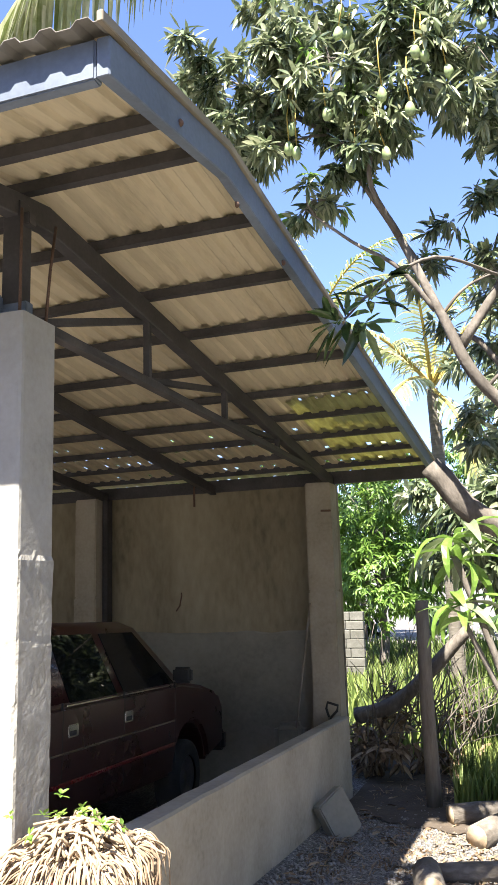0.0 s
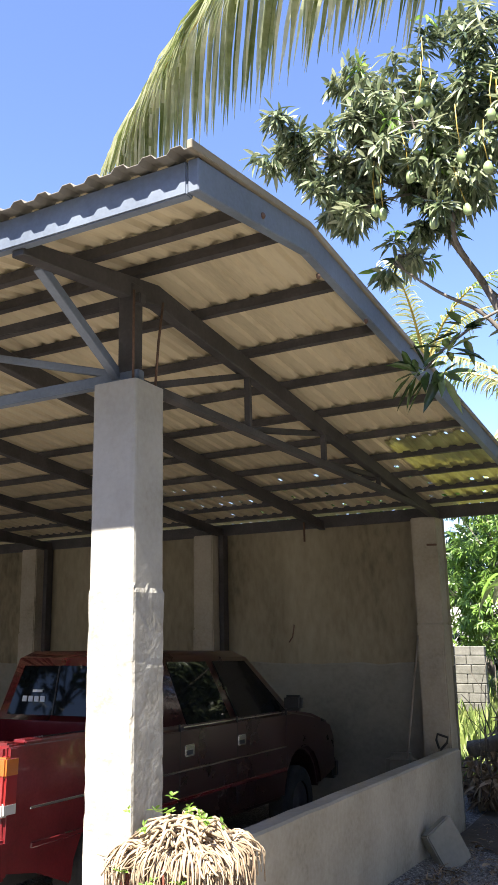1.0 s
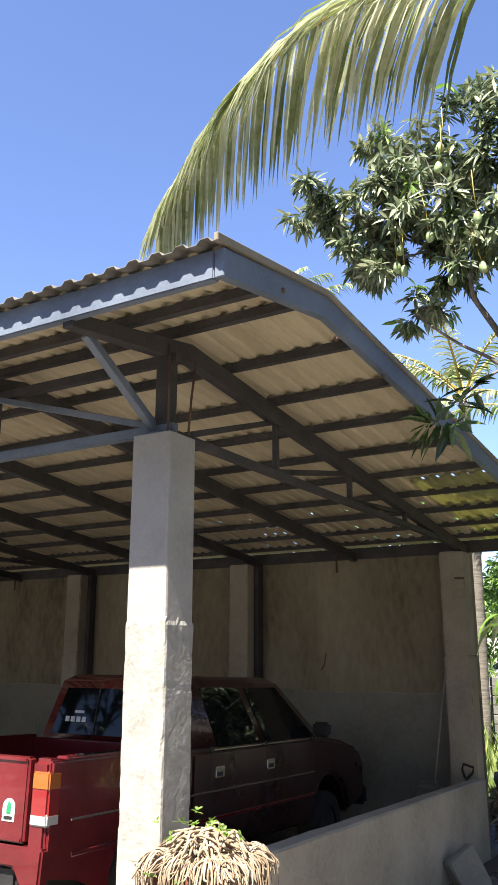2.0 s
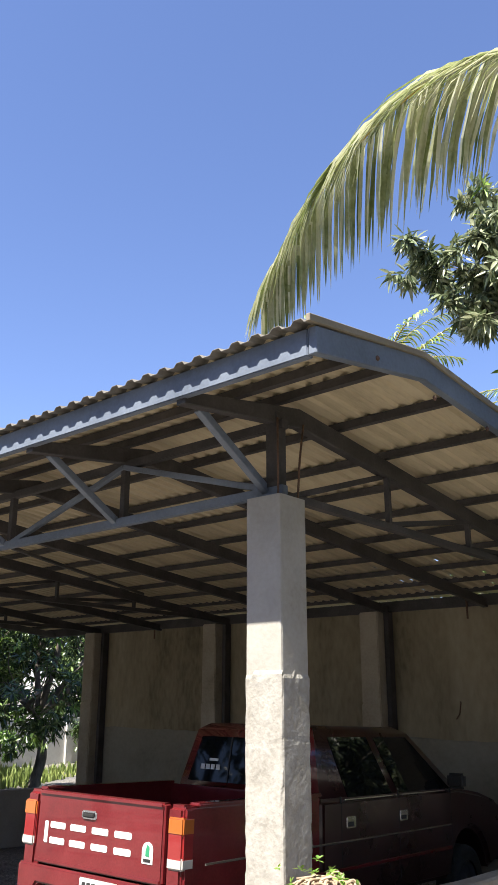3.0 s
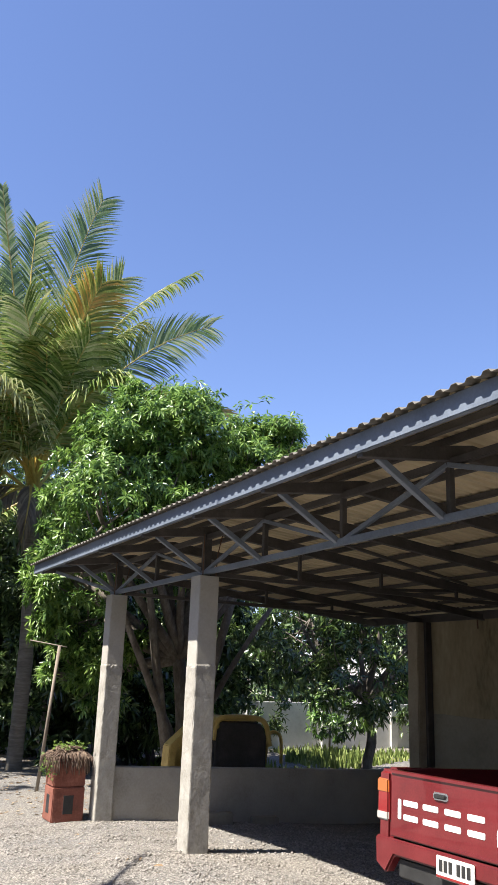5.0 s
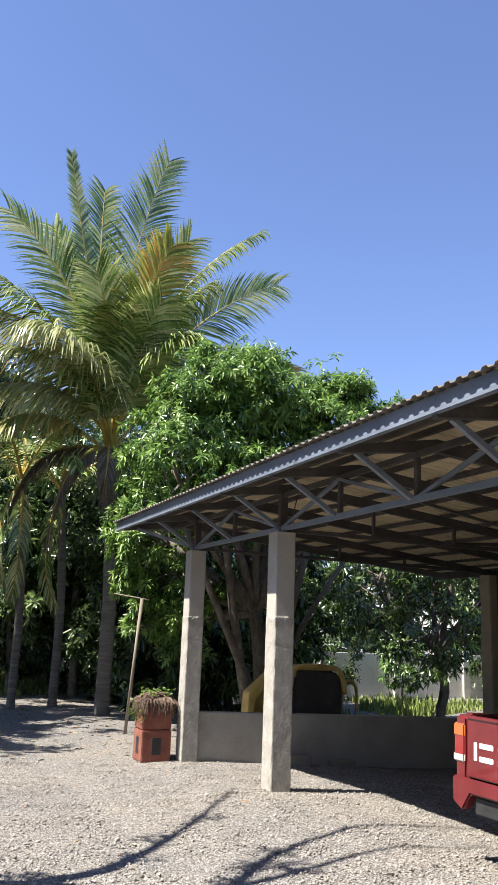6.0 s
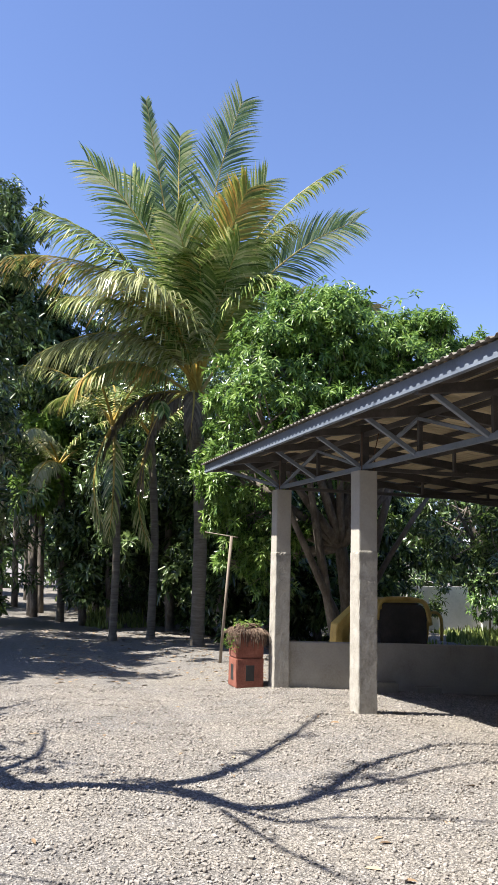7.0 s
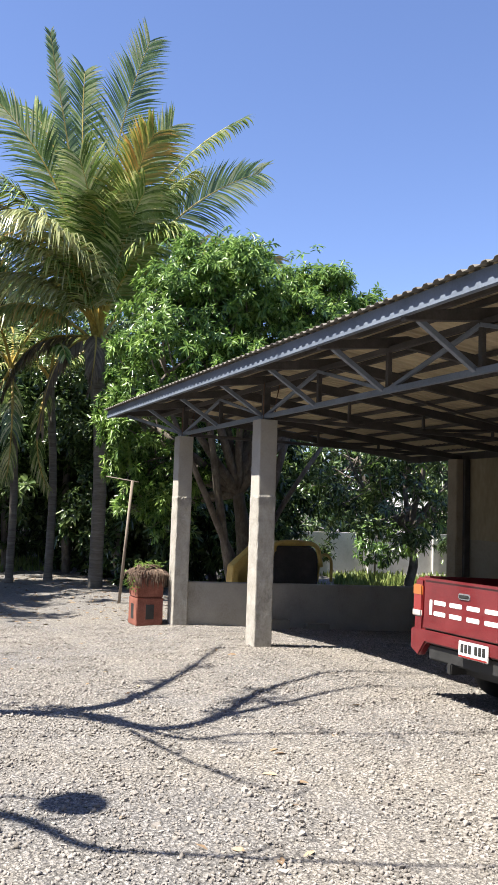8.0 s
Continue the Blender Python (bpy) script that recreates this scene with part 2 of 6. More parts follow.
def thing(name, label, category, at=None, group="", kind=""):
    ob = new(name)
    ob.empty_display_size = 0.1
    if at is not None:
        ob.matrix_basis = at if isinstance(at, Matrix) else Matrix.Translation(at)
    return tagged(ob, label, category, group, kind)


def box(name, lo, hi, mat, bevel=0.01, seg=2, jitter=0.0, cuts=0):
    """A bevelled block between two corners; jitter roughens its faces."""
    bm = bmesh.new()
    bmesh.ops.create_cube(bm, size=1)
    for v in bm.verts:
        v.co = Vector([(a + b) / 2 + c * (b - a) for a, b, c in zip(lo, hi, v.co)])
    if cuts:
        bmesh.ops.subdivide_edges(bm, edges=bm.edges[:], cuts=cuts, use_grid_fill=True)
    if bevel:
        ed = [e for e in bm.edges if len(e.link_faces) == 2 and e.calc_face_angle(0) > 0.5]
        bmesh.ops.bevel(bm, geom=ed, offset=bevel, segments=seg, affect="EDGES")
    if jitter:
        for v in bm.verts:
            v.co += noise.noise_vector(v.co * 5.0) * jitter + noise.noise_vector(v.co * 17.0) * jitter * 0.5
    me = bpy.data.meshes.new(name)
    bm.to_mesh(me)
    bm.free()
    me.materials.append(mat)
    return me


def prism(name, profile, x0, x1, mat, axis="x", bevel=0.0, seg=2):
    """A profile (two coordinates) drawn out along an axis: x takes (y, z), y takes (x, z), z takes (x, y)."""
    bm = bmesh.new()
    put = {"x": lambda a, b, s: (s, a, b), "y": lambda a, b, s: (a, s, b), "z": lambda a, b, s: (a, b, s)}[axis]
    v0 = [bm.verts.new(put(a, b, x0)) for a, b in profile]
    v1 = [bm.verts.new(put(a, b, x1)) for a, b in profile]
    bm.faces.new(v0)
    bm.faces.new(v1[::-1])
    for i in range(len(profile)):
        j = (i + 1) % len(profile)
        bm.faces.new((v0[j], v0[i], v1[i], v1[j]))
    bmesh.ops.recalc_face_normals(bm, faces=bm.faces[:])
    if bevel:
        ed = [e for e in bm.edges if e.calc_face_angle(0) > 0.35]
        bmesh.ops.bevel(bm, geom=ed, offset=bevel, segments=seg, affect="EDGES")
    me = bpy.data.meshes.new(name)
    bm.to_mesh(me)
    bm.free()
    me.materials.append(mat)
    return me


def tube_data(pts, radii, sides=8, wobble=0.0, start=0):
    pts = [Vector(p) for p in pts]
    vs, fs = [], []
    side = None
    for i, p in enumerate(pts):
        d = (pts[min(i + 1, len(pts) - 1)] - pts[max(i - 1, 0)]).normalized()
        if side is None:
            side = d.orthogonal().normalized()
        side = (side - d * side.dot(d)).normalized()
        up = d.cross(side)
        for k in range(sides):
            a = 2 * math.pi * k / sides
            r = radii[i] * (1 + wobble * noise.noise(p * 3 + Vector((k, 0, 0))))
            vs.append(p + (side * math.cos(a) + up * math.sin(a)) * r)
    for i in range(len(pts) - 1):
        for k in range(sides):
            k2 = (k + 1) % sides
            fs.append((start + i * sides + k, start + i * sides + k2, start + (i + 1) * sides + k2, start + (i + 1) * sides + k))
    fs.append(tuple(start + k for k in range(sides))[::-1])
    fs.append(tuple(start + (len(pts) - 1) * sides + k for k in range(sides)))
    return vs, fs


def tube(name, pts, radii, mat, sides=8, wobble=0.0):
    if not isinstance(radii, (list, tuple)):
        radii = [radii] * len(pts)
    v, f = tube_data(pts, radii, sides, wobble)
    return mesh_of(name, v, f, mat, True)


def tubes(name, runs, mat, sides=6, wobble=0.0):
    vs, fs = [], []
    for pts, radii in runs:
        v, f = tube_data(pts, radii, sides, wobble, len(vs))
        vs += v
        fs += f
    return mesh_of(name, vs, fs, mat, True)


def bar(name, a, b, w, h, mat, bevel=0.004):
    """A straight steel section from a to b, w wide and h high."""
    a, b = Vector(a), Vector(b)
    d = b - a
    me = box(name, (-w / 2, -h / 2, 0), (w / 2, h / 2, d.length), mat, bevel, 1)
    q = d.to_track_quat("Z", "Y")
    me.transform(Matrix.Translation(a) @ q.to_matrix().to_4x4())
    return me


def curve_pts(ctrl, n=12):
    """A smooth line through control points."""
    c = [Vector(p) for p in ctrl]
    c = [c[0] * 2 - c[1]] + c + [c[-1] * 2 - c[-2]]
    out = []
    for i in range(1, len(c) - 2):
        for k in range(n):
            t = k / n
            out.append(0.5 * (2 * c[i] + (c[i + 1] - c[i - 1]) * t + (2 * c[i - 1] - 5 * c[i] + 4 * c[i + 1] - c[i + 2]) * t * t + (3 * c[i] - c[i - 1] - 3 * c[i + 1] + c[i + 2]) * t ** 3))
    return out + [c[-2]]


def leaves_mesh(name, centres, axes, mat, per=9, length=0.18, width=0.045, droop=0.5, seed=1, spread=(0.7, 1.6)):
    """Whorls of long folded leaves round twig ends."""
    rng = np.random.default_rng(seed)
    c, ax = np.asarray(centres, float), np.asarray(axes, float)
    n = len(c)
    ax = ax / np.linalg.norm(ax, axis=1, keepdims=True)
    ref = np.where(np.abs(ax[:, 2:3]) < 0.9, [[0, 0, 1.0]], [[1.0, 0, 0]])
    e1 = np.cross(ax, ref)
    e1 /= np.linalg.norm(e1, axis=1, keepdims=True)
    e2 = np.cross(ax, e1)
    az = np.arange(per)[None, :] * 2.4 + rng.uniform(0, 6.28, (n, 1)) + rng.normal(0, 0.3, (n, per))
    an = rng.uniform(*spread, (n, per))
    d = ax[:, None] * np.cos(an)[..., None] + (e1[:, None] * np.cos(az)[..., None] + e2[:, None] * np.sin(az)[..., None]) * np.sin(an)[..., None]
    d[..., 2] -= droop * rng.uniform(0.3, 1.4, (n, per))
    d /= np.linalg.norm(d, axis=2, keepdims=True)
    up = ax[:, None] * 0.7 + np.array([0, 0, 0.8]) + rng.normal(0, 0.35, (n, per, 3))
    s = np.cross(d, up)
    s /= np.linalg.norm(s, axis=2, keepdims=True) + 1e-9
    u = np.cross(s, d)
    L = length * rng.uniform(0.6, 1.2, (n, per))[..., None]
    Wd = width * rng.uniform(0.75, 1.2, (n, per))[..., None]
    o = c[:, None] + d * L * 0.08 - ax[:, None] * rng.uniform(0, 0.5, (n, per))[..., None] * length * 0.5
    sag = np.array([0, 0, -1.0])
    p0 = o
    m1 = o + d * L * 0.35 - u * Wd * 0.12
    l1 = o + d * L * 0.35 + s * Wd * 0.5 + u * Wd * 0.12
    r1 = o + d * L * 0.35 - s * Wd * 0.5 + u * Wd * 0.12
    m2 = o + d * L * 0.72 - u * Wd * 0.1 + sag * L * 0.05
    l2 = o + d * L * 0.72 + s * Wd * 0.36 + u * Wd * 0.1 + sag * L * 0.05
    r2 = o + d * L * 0.72 - s * Wd * 0.36 + u * Wd * 0.1 + sag * L * 0.05
    tip = o + d * L + sag * L * 0.14
    v = np.stack([p0, m1, l1, r1, m2, l2, r2, tip], 2).reshape(-1, 3)
    f = np.array([[0, 1, 2, 2], [0, 3, 1, 1], [1, 4, 5, 2], [3, 6, 4, 1], [4, 7, 5, 5], [6, 7, 4, 4]])
    k = np.arange(n * per) * 8
    tri = np.concatenate([(k[:, None, None] + f[[0, 1, 4, 5]][:, :3][None]).reshape(-1, 3)])
    quad = (k[:, None, None] + f[[2, 3]][None]).reshape(-1, 4)
    return mesh_of(name, v.tolist(), tri.tolist() + quad.tolist(), mat, True)


def crown_points(lobes, seed=1, shell=0.55, clump=9):
    """Twig ends in tufts near the skin of several uneven lobes: (centre, radii, count) each."""
    rng = np.random.default_rng(seed)
    ps, axs = [], []
    for c, r, n in lobes:
        m = max(4, n // clump)
        d = rng.normal(size=(m, 3))
        d /= np.linalg.norm(d, axis=1, keepdims=True)
        rad = rng.uniform(shell, 1.0, (m, 1)) ** 0.6
        lump = np.array([[1 + 0.3 * noise.noise(Vector(q) * 2.3 + Vector(c)) + 0.2 * noise.noise(Vector(q) * 5.5 - Vector(c))] for q in d.tolist()])
        tuft = d * rad * lump
        k = rng.integers(0, m, n)
        off = rng.normal(0, 1, (n, 3)) * np.array([0.13, 0.13, 0.1])
        ps.append(np.array(c) + (tuft[k] + off) * np.array(r))
        axs.append((d[k] + off * 3.5) / np.array(r) + np.array([0, 0, 0.3]) / np.mean(r))
    return np.concatenate(ps), np.concatenate(axs)


def limb_runs(root, lobes, ps, seed=1, r0=0.12, twigs=14):
    """Limbs from the nearest fork to each lobe, and thin branches to some of its twig ends."""
    rng = random.Random(seed)
    runs, i = [], 0
    forks = [Vector(p) for p in root] if isinstance(root, list) else [Vector(root)]
    for c, r, n in lobes:
        c = Vector(c)
        root = min(forks, key=lambda p: (p - c).length)
        mid = root.lerp(c, 0.5) + Vector((rng.uniform(-1, 1), rng.uniform(-1, 1), rng.uniform(-0.3, 0.6))) * 0.15 * (c - root).length
        pts = curve_pts([root, mid, c], 5)
        runs.append((pts, [r0 * (1 - 0.65 * k / (len(pts) - 1)) for k in range(len(pts))]))
        for _ in range(twigs):
            q = Vector(ps[i + rng.randrange(n)])
            s = pts[rng.randrange(len(pts) // 2, len(pts))]
            m = s.lerp(q, 0.55) + Vector((rng.uniform(-1, 1), rng.uniform(-1, 1), rng.uniform(-1, 0.5))) * 0.1 * (q - s).length
            tp = curve_pts([s, m, q], 3)
            runs.append((tp, [r0 * 0.28 * (1 - 0.75 * k / (len(tp) - 1)) for k in range(len(tp))]))
        i += n
    return runs


def frond_mesh(rach, leaf, n=60, seed=1, width=0.035, droop=0.9, mats=(M_FROND, M_RACHIS), thick=0.03, keep=1.0, sweep=0.5, lift=0.25, first=0.12, loose=0.08, face=Vector((0, 0, 1))):
    """A feather palm frond along a line: a tapered rib with two rows of hanging leaflets."""
    rng = random.Random(seed)
    N = len(rach)
    vs, fs = tube_data(rach, [thick * (1 - 0.85 * k / (N - 1)) for k in range(N)], 5)
    slots = [1] * len(fs)
    for i in range(n):
        s = first + (0.995 - first) * i / (n - 1)
        x = s * (N - 1)
        k = min(int(x), N - 2)
        p = rach[k].lerp(rach[k + 1], x - k)
        d = (rach[k + 1] - rach[k]).normalized()
        side = d.cross(face)
        side = side.normalized() if side.length > 0.05 else Vector((1, 0, 0))
        up = side.cross(d).normalized()
        L0 = leaf * (0.45 + 0.75 * math.sin(math.pi * min(1, 0.18 + s * 0.78)) ** 0.8) * 0.85
        for sg in (-1, 1):
            if rng.random() > keep:
                continue
            L = L0 * rng.uniform(0.85, 1.12)
            w = width * rng.uniform(0.8, 1.15)
            g = (side * sg + d * (sweep + 0.9 * s * s) + up * lift + Vector([rng.gauss(0, loose) for _ in range(3)])).normalized()
            base = len(vs)
            q, dr = p.copy(), droop * rng.uniform(0.7, 1.3)
            wd = g.cross(up)
            wd = (wd.normalized() if wd.length > 0.01 else d) * w
            for j, (fw, st) in enumerate(((0.6, 0.0), (1.0, 0.3), (0.85, 0.35), (0.06, 0.35))):
                if st:
                    g = (g + Vector((0, 0, -dr * st * (0.6 + 0.5 * j)))).normalized()
                    q = q + g * L * st
                vs += [q + wd * fw * 0.5, q - wd * fw * 0.5]
            for j in range(3):
                fs.append((base + 2 * j, base + 2 * j + 1, base + 2 * j + 3, base + 2 * j + 2))
                slots.append(0)
    return mesh_of("frond", vs, fs, list(mats), False, slots)


def arc(base, az, elev, length, bend, n=14, twist=0.0):
    """A frond's rib: leaves base at an elevation and bends down on its way."""
    p, out = Vector(base), [Vector(base)]
    for k in range(n):
        s = (k + 0.5) / n
        e = radians(elev - bend * s ** 1.4)
        a = radians(az + twist * s)
        p = p + Vector((math.cos(a) * math.cos(e), math.sin(a) * math.cos(e), math.sin(e))) * length / n
        out.append(p.copy())
    return out


# ---- ground ----
def clamp01(v):
    return max(0.0, min(1.0, v))


def gz(x, y):
    """Height of the yard."""
    z = -0.15 * clamp01((-x - 5.7) / 3.0) * clamp01((x + 30) / 15 + 0.3)
    z -= 0.3 * clamp01((y - 0.1) / 5.7)
    z -= 0.07 * clamp01(1 - abs(y + 1.8) / 1.8)
    z -= 0.1 * clamp01((x - 0.05) / 0.4) * clamp01(y / 2.0) * clamp01((6 - y) / 2)
    return z + 0.02 * noise.noise(Vector((x * 0.6, y * 0.6, 0))) + 0.012 * noise.noise(Vector((x * 2.1, y * 2.1, 3)))


def ground_sheet():
    xs = [-900, -300, -120, -80] + [-60 + 2.0 * i for i in range(18)] + [-24 + 0.4 * i for i in range(75)] + [8, 12, 20, 40, 120, 400, 900]
    ys = [-900, -300, -80, -30, -16] + [-10 + 0.4 * i for i in range(53)] + [12, 14, 17, 20, 25, 32, 45, 80, 300, 900]
    vs = [(x, y, gz(x, y)) for y in ys for x in xs]
    nx = len(xs)
    fs = [(j * nx + i, j * nx + i + 1, (j + 1) * nx + i + 1, (j + 1) * nx + i) for j in range(len(ys) - 1) for i in range(nx - 1)]
    tagged(new("ground", mesh_of("ground", vs, fs, M_GRAVEL, True)), "pale crushed-stone and dirt yard in strong sun", "ground", kind="structure")


ground_sheet()


def gravel_stones():
    """Loose crushed stones over the part of the yard that is walked past."""
    rng = np.random.default_rng(5)
    n = 64000
    u = rng.uniform(0, 1, n)
    x = 3.0 - 12.5 * u ** 0.9
    y = rng.uniform(-4.2, 3.2, n)
    far = rng.uniform(0, 1, n) < 0.12
    x = np.where(far, rng.uniform(0.1, 1.6, n), x)
    y = np.where(far, rng.uniform(1.0, 5.6, n), y)
    octa = np.array([[1, 0, 0], [0, 1, 0], [-1, 0, 0], [0, -1, 0], [0, 0, 1], [0, 0, -1]], float)
    tri = np.array([[0, 1, 4], [1, 2, 4], [2, 3, 4], [3, 0, 4], [1, 0, 5], [2, 1, 5], [3, 2, 5], [0, 3, 5]])
    size = rng.lognormal(-4.75, 0.42, n).clip(0.004, 0.022)
    jig = octa[None] * rng.uniform(0.6, 1.3, (n, 6, 1)) + rng.normal(0, 0.22, (n, 6, 3))
    a = rng.uniform(0, 6.28, n)
    c, s = np.cos(a)[:, None], np.sin(a)[:, None]
    v = np.empty((n, 6, 3))
    v[..., 0] = (jig[..., 0] * c - jig[..., 1] * s) * size[:, None]
    v[..., 1] = (jig[..., 0] * s + jig[..., 1] * c) * size[:, None]
    v[..., 2] = jig[..., 2] * size[:, None] * 0.9
    z = np.array([gz(p, q) for p, q in zip(x.tolist(), y.tolist())])
    v += np.stack([x, y, z + size * 0.2], 1)[:, None]
    f = (np.arange(n)[:, None, None] * 6 + tri[None]).reshape(-1, 3)
    tagged(new("gravel", mesh_of("gravel", v.reshape(-1, 3).tolist(), f.tolist(), M_STONE, True)), "loose pale crushed stones scattered over the yard", "gravel", kind="stuff")


gravel_stones()


def cobbles():
    """Larger loose stones among the gravel in front of the carport."""
    rng = np.random.default_rng(15)
    n = 9000
    x, y = rng.uniform(-4.5, 2.2, n), rng.uniform(-3.6, 0.6, n)
    keep = rng.uniform(0, 1, n) < 0.25 + 0.75 * np.clip((x + y + 4.0) / 4.0, 0, 1)
    x, y = x[keep], y[keep]
    n = len(x)
    cube = np.array([[i, j, k] for i in (-1, 1) for j in (-1, 1) for k in (-1, 1)], float)
    quad = np.array([[0, 1, 3, 2], [4, 6, 7, 5], [0, 4, 5, 1], [2, 3, 7, 6], [0, 2, 6, 4], [1, 5, 7, 3]])
    size = rng.lognormal(-4.45, 0.3, n).clip(0.008, 0.026)
    v = cube[None] * rng.uniform(0.45, 1.0, (n, 8, 1)) * np.array([1.15, 0.8, 0.6]) + rng.normal(0, 0.12, (n, 8, 3))
    a = rng.uniform(0, 6.28, n)
    c, sn = np.cos(a)[:, None], np.sin(a)[:, None]
    w = np.stack([v[..., 0] * c - v[..., 1] * sn, v[..., 0] * sn + v[..., 1] * c, v[..., 2]], 2) * size[:, None, None]
    z = np.array([gz(p, q) for p, q in zip(x.tolist(), y.tolist())])
    w += np.stack([x, y, z + size * 0.25], 1)[:, None]
    f = (np.arange(n)[:, None, None] * 8 + quad[None]).reshape(-1, 4)
    tagged(new("cobbles", mesh_of("cobbles", w.reshape(-1, 3).tolist(), f.tolist(), M_STONE)), "coarser pale stones lying among the gravel", "stones", kind="stuff")


cobbles()

# ---- carport ----
POSTS = (-0.13, -5.77, -8.87)
BAYS = (-0.13, -1.53, -2.93, -4.35, -5.77, -7.32, -8.87, -10.2)
PITCH = 0.133
FRONT_Y, RIDGE_Y, BACK_Y = -0.745, 0.34, 6.25
FRONT_Z, RIDGE_Z, BACK_Z = 3.51, 3.69, 3.055
FAR_X, NEAR_X = -10.7, 0.8


def sheet_z(y):
    if y < RIDGE_Y:
        return FRONT_Z + (RIDGE_Z - FRONT_Z) * (y - FRONT_Y) / (RIDGE_Y - FRONT_Y)
    return RIDGE_Z + (BACK_Z - RIDGE_Z) * (y - RIDGE_Y) / (BACK_Y - RIDGE_Y)


def flare(x, y):
    """The roof widens a little to the back at its near end."""
    return x + 0.2 * clamp01((x + 1.2) / 1.95) * clamp01((y - RIDGE_Y) / 5.9)


def sheet(x0, x1, ys, mat, drop=0.0, eave_shade=False, slots=(), rng=random.Random(6)):
    """One ribbed sheet; slots are short rows where worn ribs let daylight through. The first row's underside can be
    darkened to stand for eave shade.
    """
    ys = sorted(set(ys) | {y for s in slots for y in s})
    prof = ((0.0, 0), (0.3, 0), (0.44, 1), (0.76, 1), (0.9, 0))
    xs = []
    k = math.floor(x0 / PITCH)
    while k * PITCH < x1:
        xs += [((k + p) * PITCH, h) for p, h in prof if x0 - 0.05 <= (k + p) * PITCH <= x1 + 0.004]
        k += 1
    vs = [(flare(x, y), y, sheet_z(y) - drop + 0.022 * h + 0.003 * noise.noise(Vector((x * 2, y * 2, 0)))) for y in ys for x, h in xs]
    n = len(xs)
    gone = set()
    for y0, y1 in slots:
        j = ys.index(y0)
        gone |= {(j, i) for i in range(n - 1) if xs[i][1] and xs[i + 1][1] and rng.random() < 0.55}
    fs = [(j * n + i, j * n + i + 1, (j + 1) * n + i + 1, (j + 1) * n + i) for j in range(len(ys) - 1) for i in range(n - 1) if (j, i) not in gone]
    top = len(vs)
    vs += [(x, y, z + 0.0025) for x, y, z in vs]
    fs2 = [tuple(top + i for i in reversed(f)) for f in fs]
    m = len(ys)
    rim = [(j, j + 1, top + j + 1, top + j) for j in range(n - 1)]
    rim += [((m - 1) * n + j + 1, (m - 1) * n + j, top + (m - 1) * n + j, top + (m - 1) * n + j + 1) for j in range(n - 1)]
    # The eave row's underside takes the dark top colour in place of shade.
    return mesh_of("roof_sheet", vs, [f[::-1] for f in fs] + [f[::-1] for f in fs2] + rim, [mat, mat if mat is M_CLEAR else M_ROOFTOP], False, [1 if eave_shade and i < n - 1 else 0 for i in range(len(fs))] + [1] * (len(fs2) + len(rim)))


carport = thing("carport", "open carport with concrete posts, grey steel trusses and a cream corrugated roof", "carport", kind="structure")
WIDTH = PITCH * 6
edge = NEAR_X
while edge > FAR_X:
    lo = max(FAR_X, edge - WIDTH)
    part("roof_sheet", sheet(lo, edge, [FRONT_Y - 0.048, FRONT_Y + 0.068, -0.2, RIDGE_Y + 0.02], M_ROOF, 0.0, True), carport)
    first = edge == NEAR_X
    part("roof_sheet", sheet(lo, edge, [RIDGE_Y - 0.05, 1.5, 3.0, 3.7] if first else [RIDGE_Y - 0.05, 1.5, 3.0, 4.0, 4.9], M_ROOF, 0.004, False, ((4.49, 4.57),) if -3.5 < edge < 0.5 else ()), carport)
    part("roof_sheet", sheet(lo, edge, [3.62, 4.4, 5.2, 6.12] if first else [4.78, 5.4, 6.12], M_CLEAR if first else M_ROOF, 0.03, False, ((5.09, 5.18), (5.62, 5.71)) if edge > -5 else ()), carport, "translucent yellowish roofing sheet" if first else "")
    edge = lo


def slot_shield(y0, y1, x0, x1, lift):
    """A loose strip added a little above the slotted ribs to keep direct sun out."""
    a, b = y0 - 0.06, y1 + 0.012
    za, zb = sheet_z(a) + lift, sheet_z(b) + lift
    return prism("slot_shield", [(a, za), (b, zb), (b, zb + 0.004), (a, za + 0.004)], x0, x1, M_ROOFTOP, "x", 0, 1)


# Unseen sun blockers, one over each row of slots.
for y0, y1, x0, lift in ((4.49, 4.57, -4.6, 0.062), (5.09, 5.18, -6.1, 0.04), (5.62, 5.71, -6.1, 0.04)):
    part("slot_shield", slot_shield(y0, y1, x0, 0.85, lift), carport, "unseen strip added over the rib slots to block direct sun")

# fascias
fascia = part("front_fascia", box("front_fascia", (FAR_X, FRONT_Y + 0.02, 3.36), (NEAR_X - 0.047, FRONT_Y + 0.07, 3.503), M_STEEL, 0.006), carport, "blue-grey steel channel fascia")


def side_fascia(x0):
    pr = [(FRONT_Y + 0.022, 3.362), (RIDGE_Y, 3.55), (6.15, BACK_Z - 0.12), (6.15, BACK_Z + 0.01), (RIDGE_Y, RIDGE_Z), (FRONT_Y + 0.022, FRONT_Z - 0.006)]
    me = prism("side_fascia", pr, x0, x0 + 0.05, M_STEEL, "x", 0.005, 1)
    for v in me.vertices:
        v.co.x = flare(v.co.x, v.co.y)
    return me


part("side_fascia", side_fascia(NEAR_X - 0.045), carport, "blue-grey bent steel edge channel")
part("side_fascia", side_fascia(FAR_X), carport, "blue-grey bent steel edge channel")
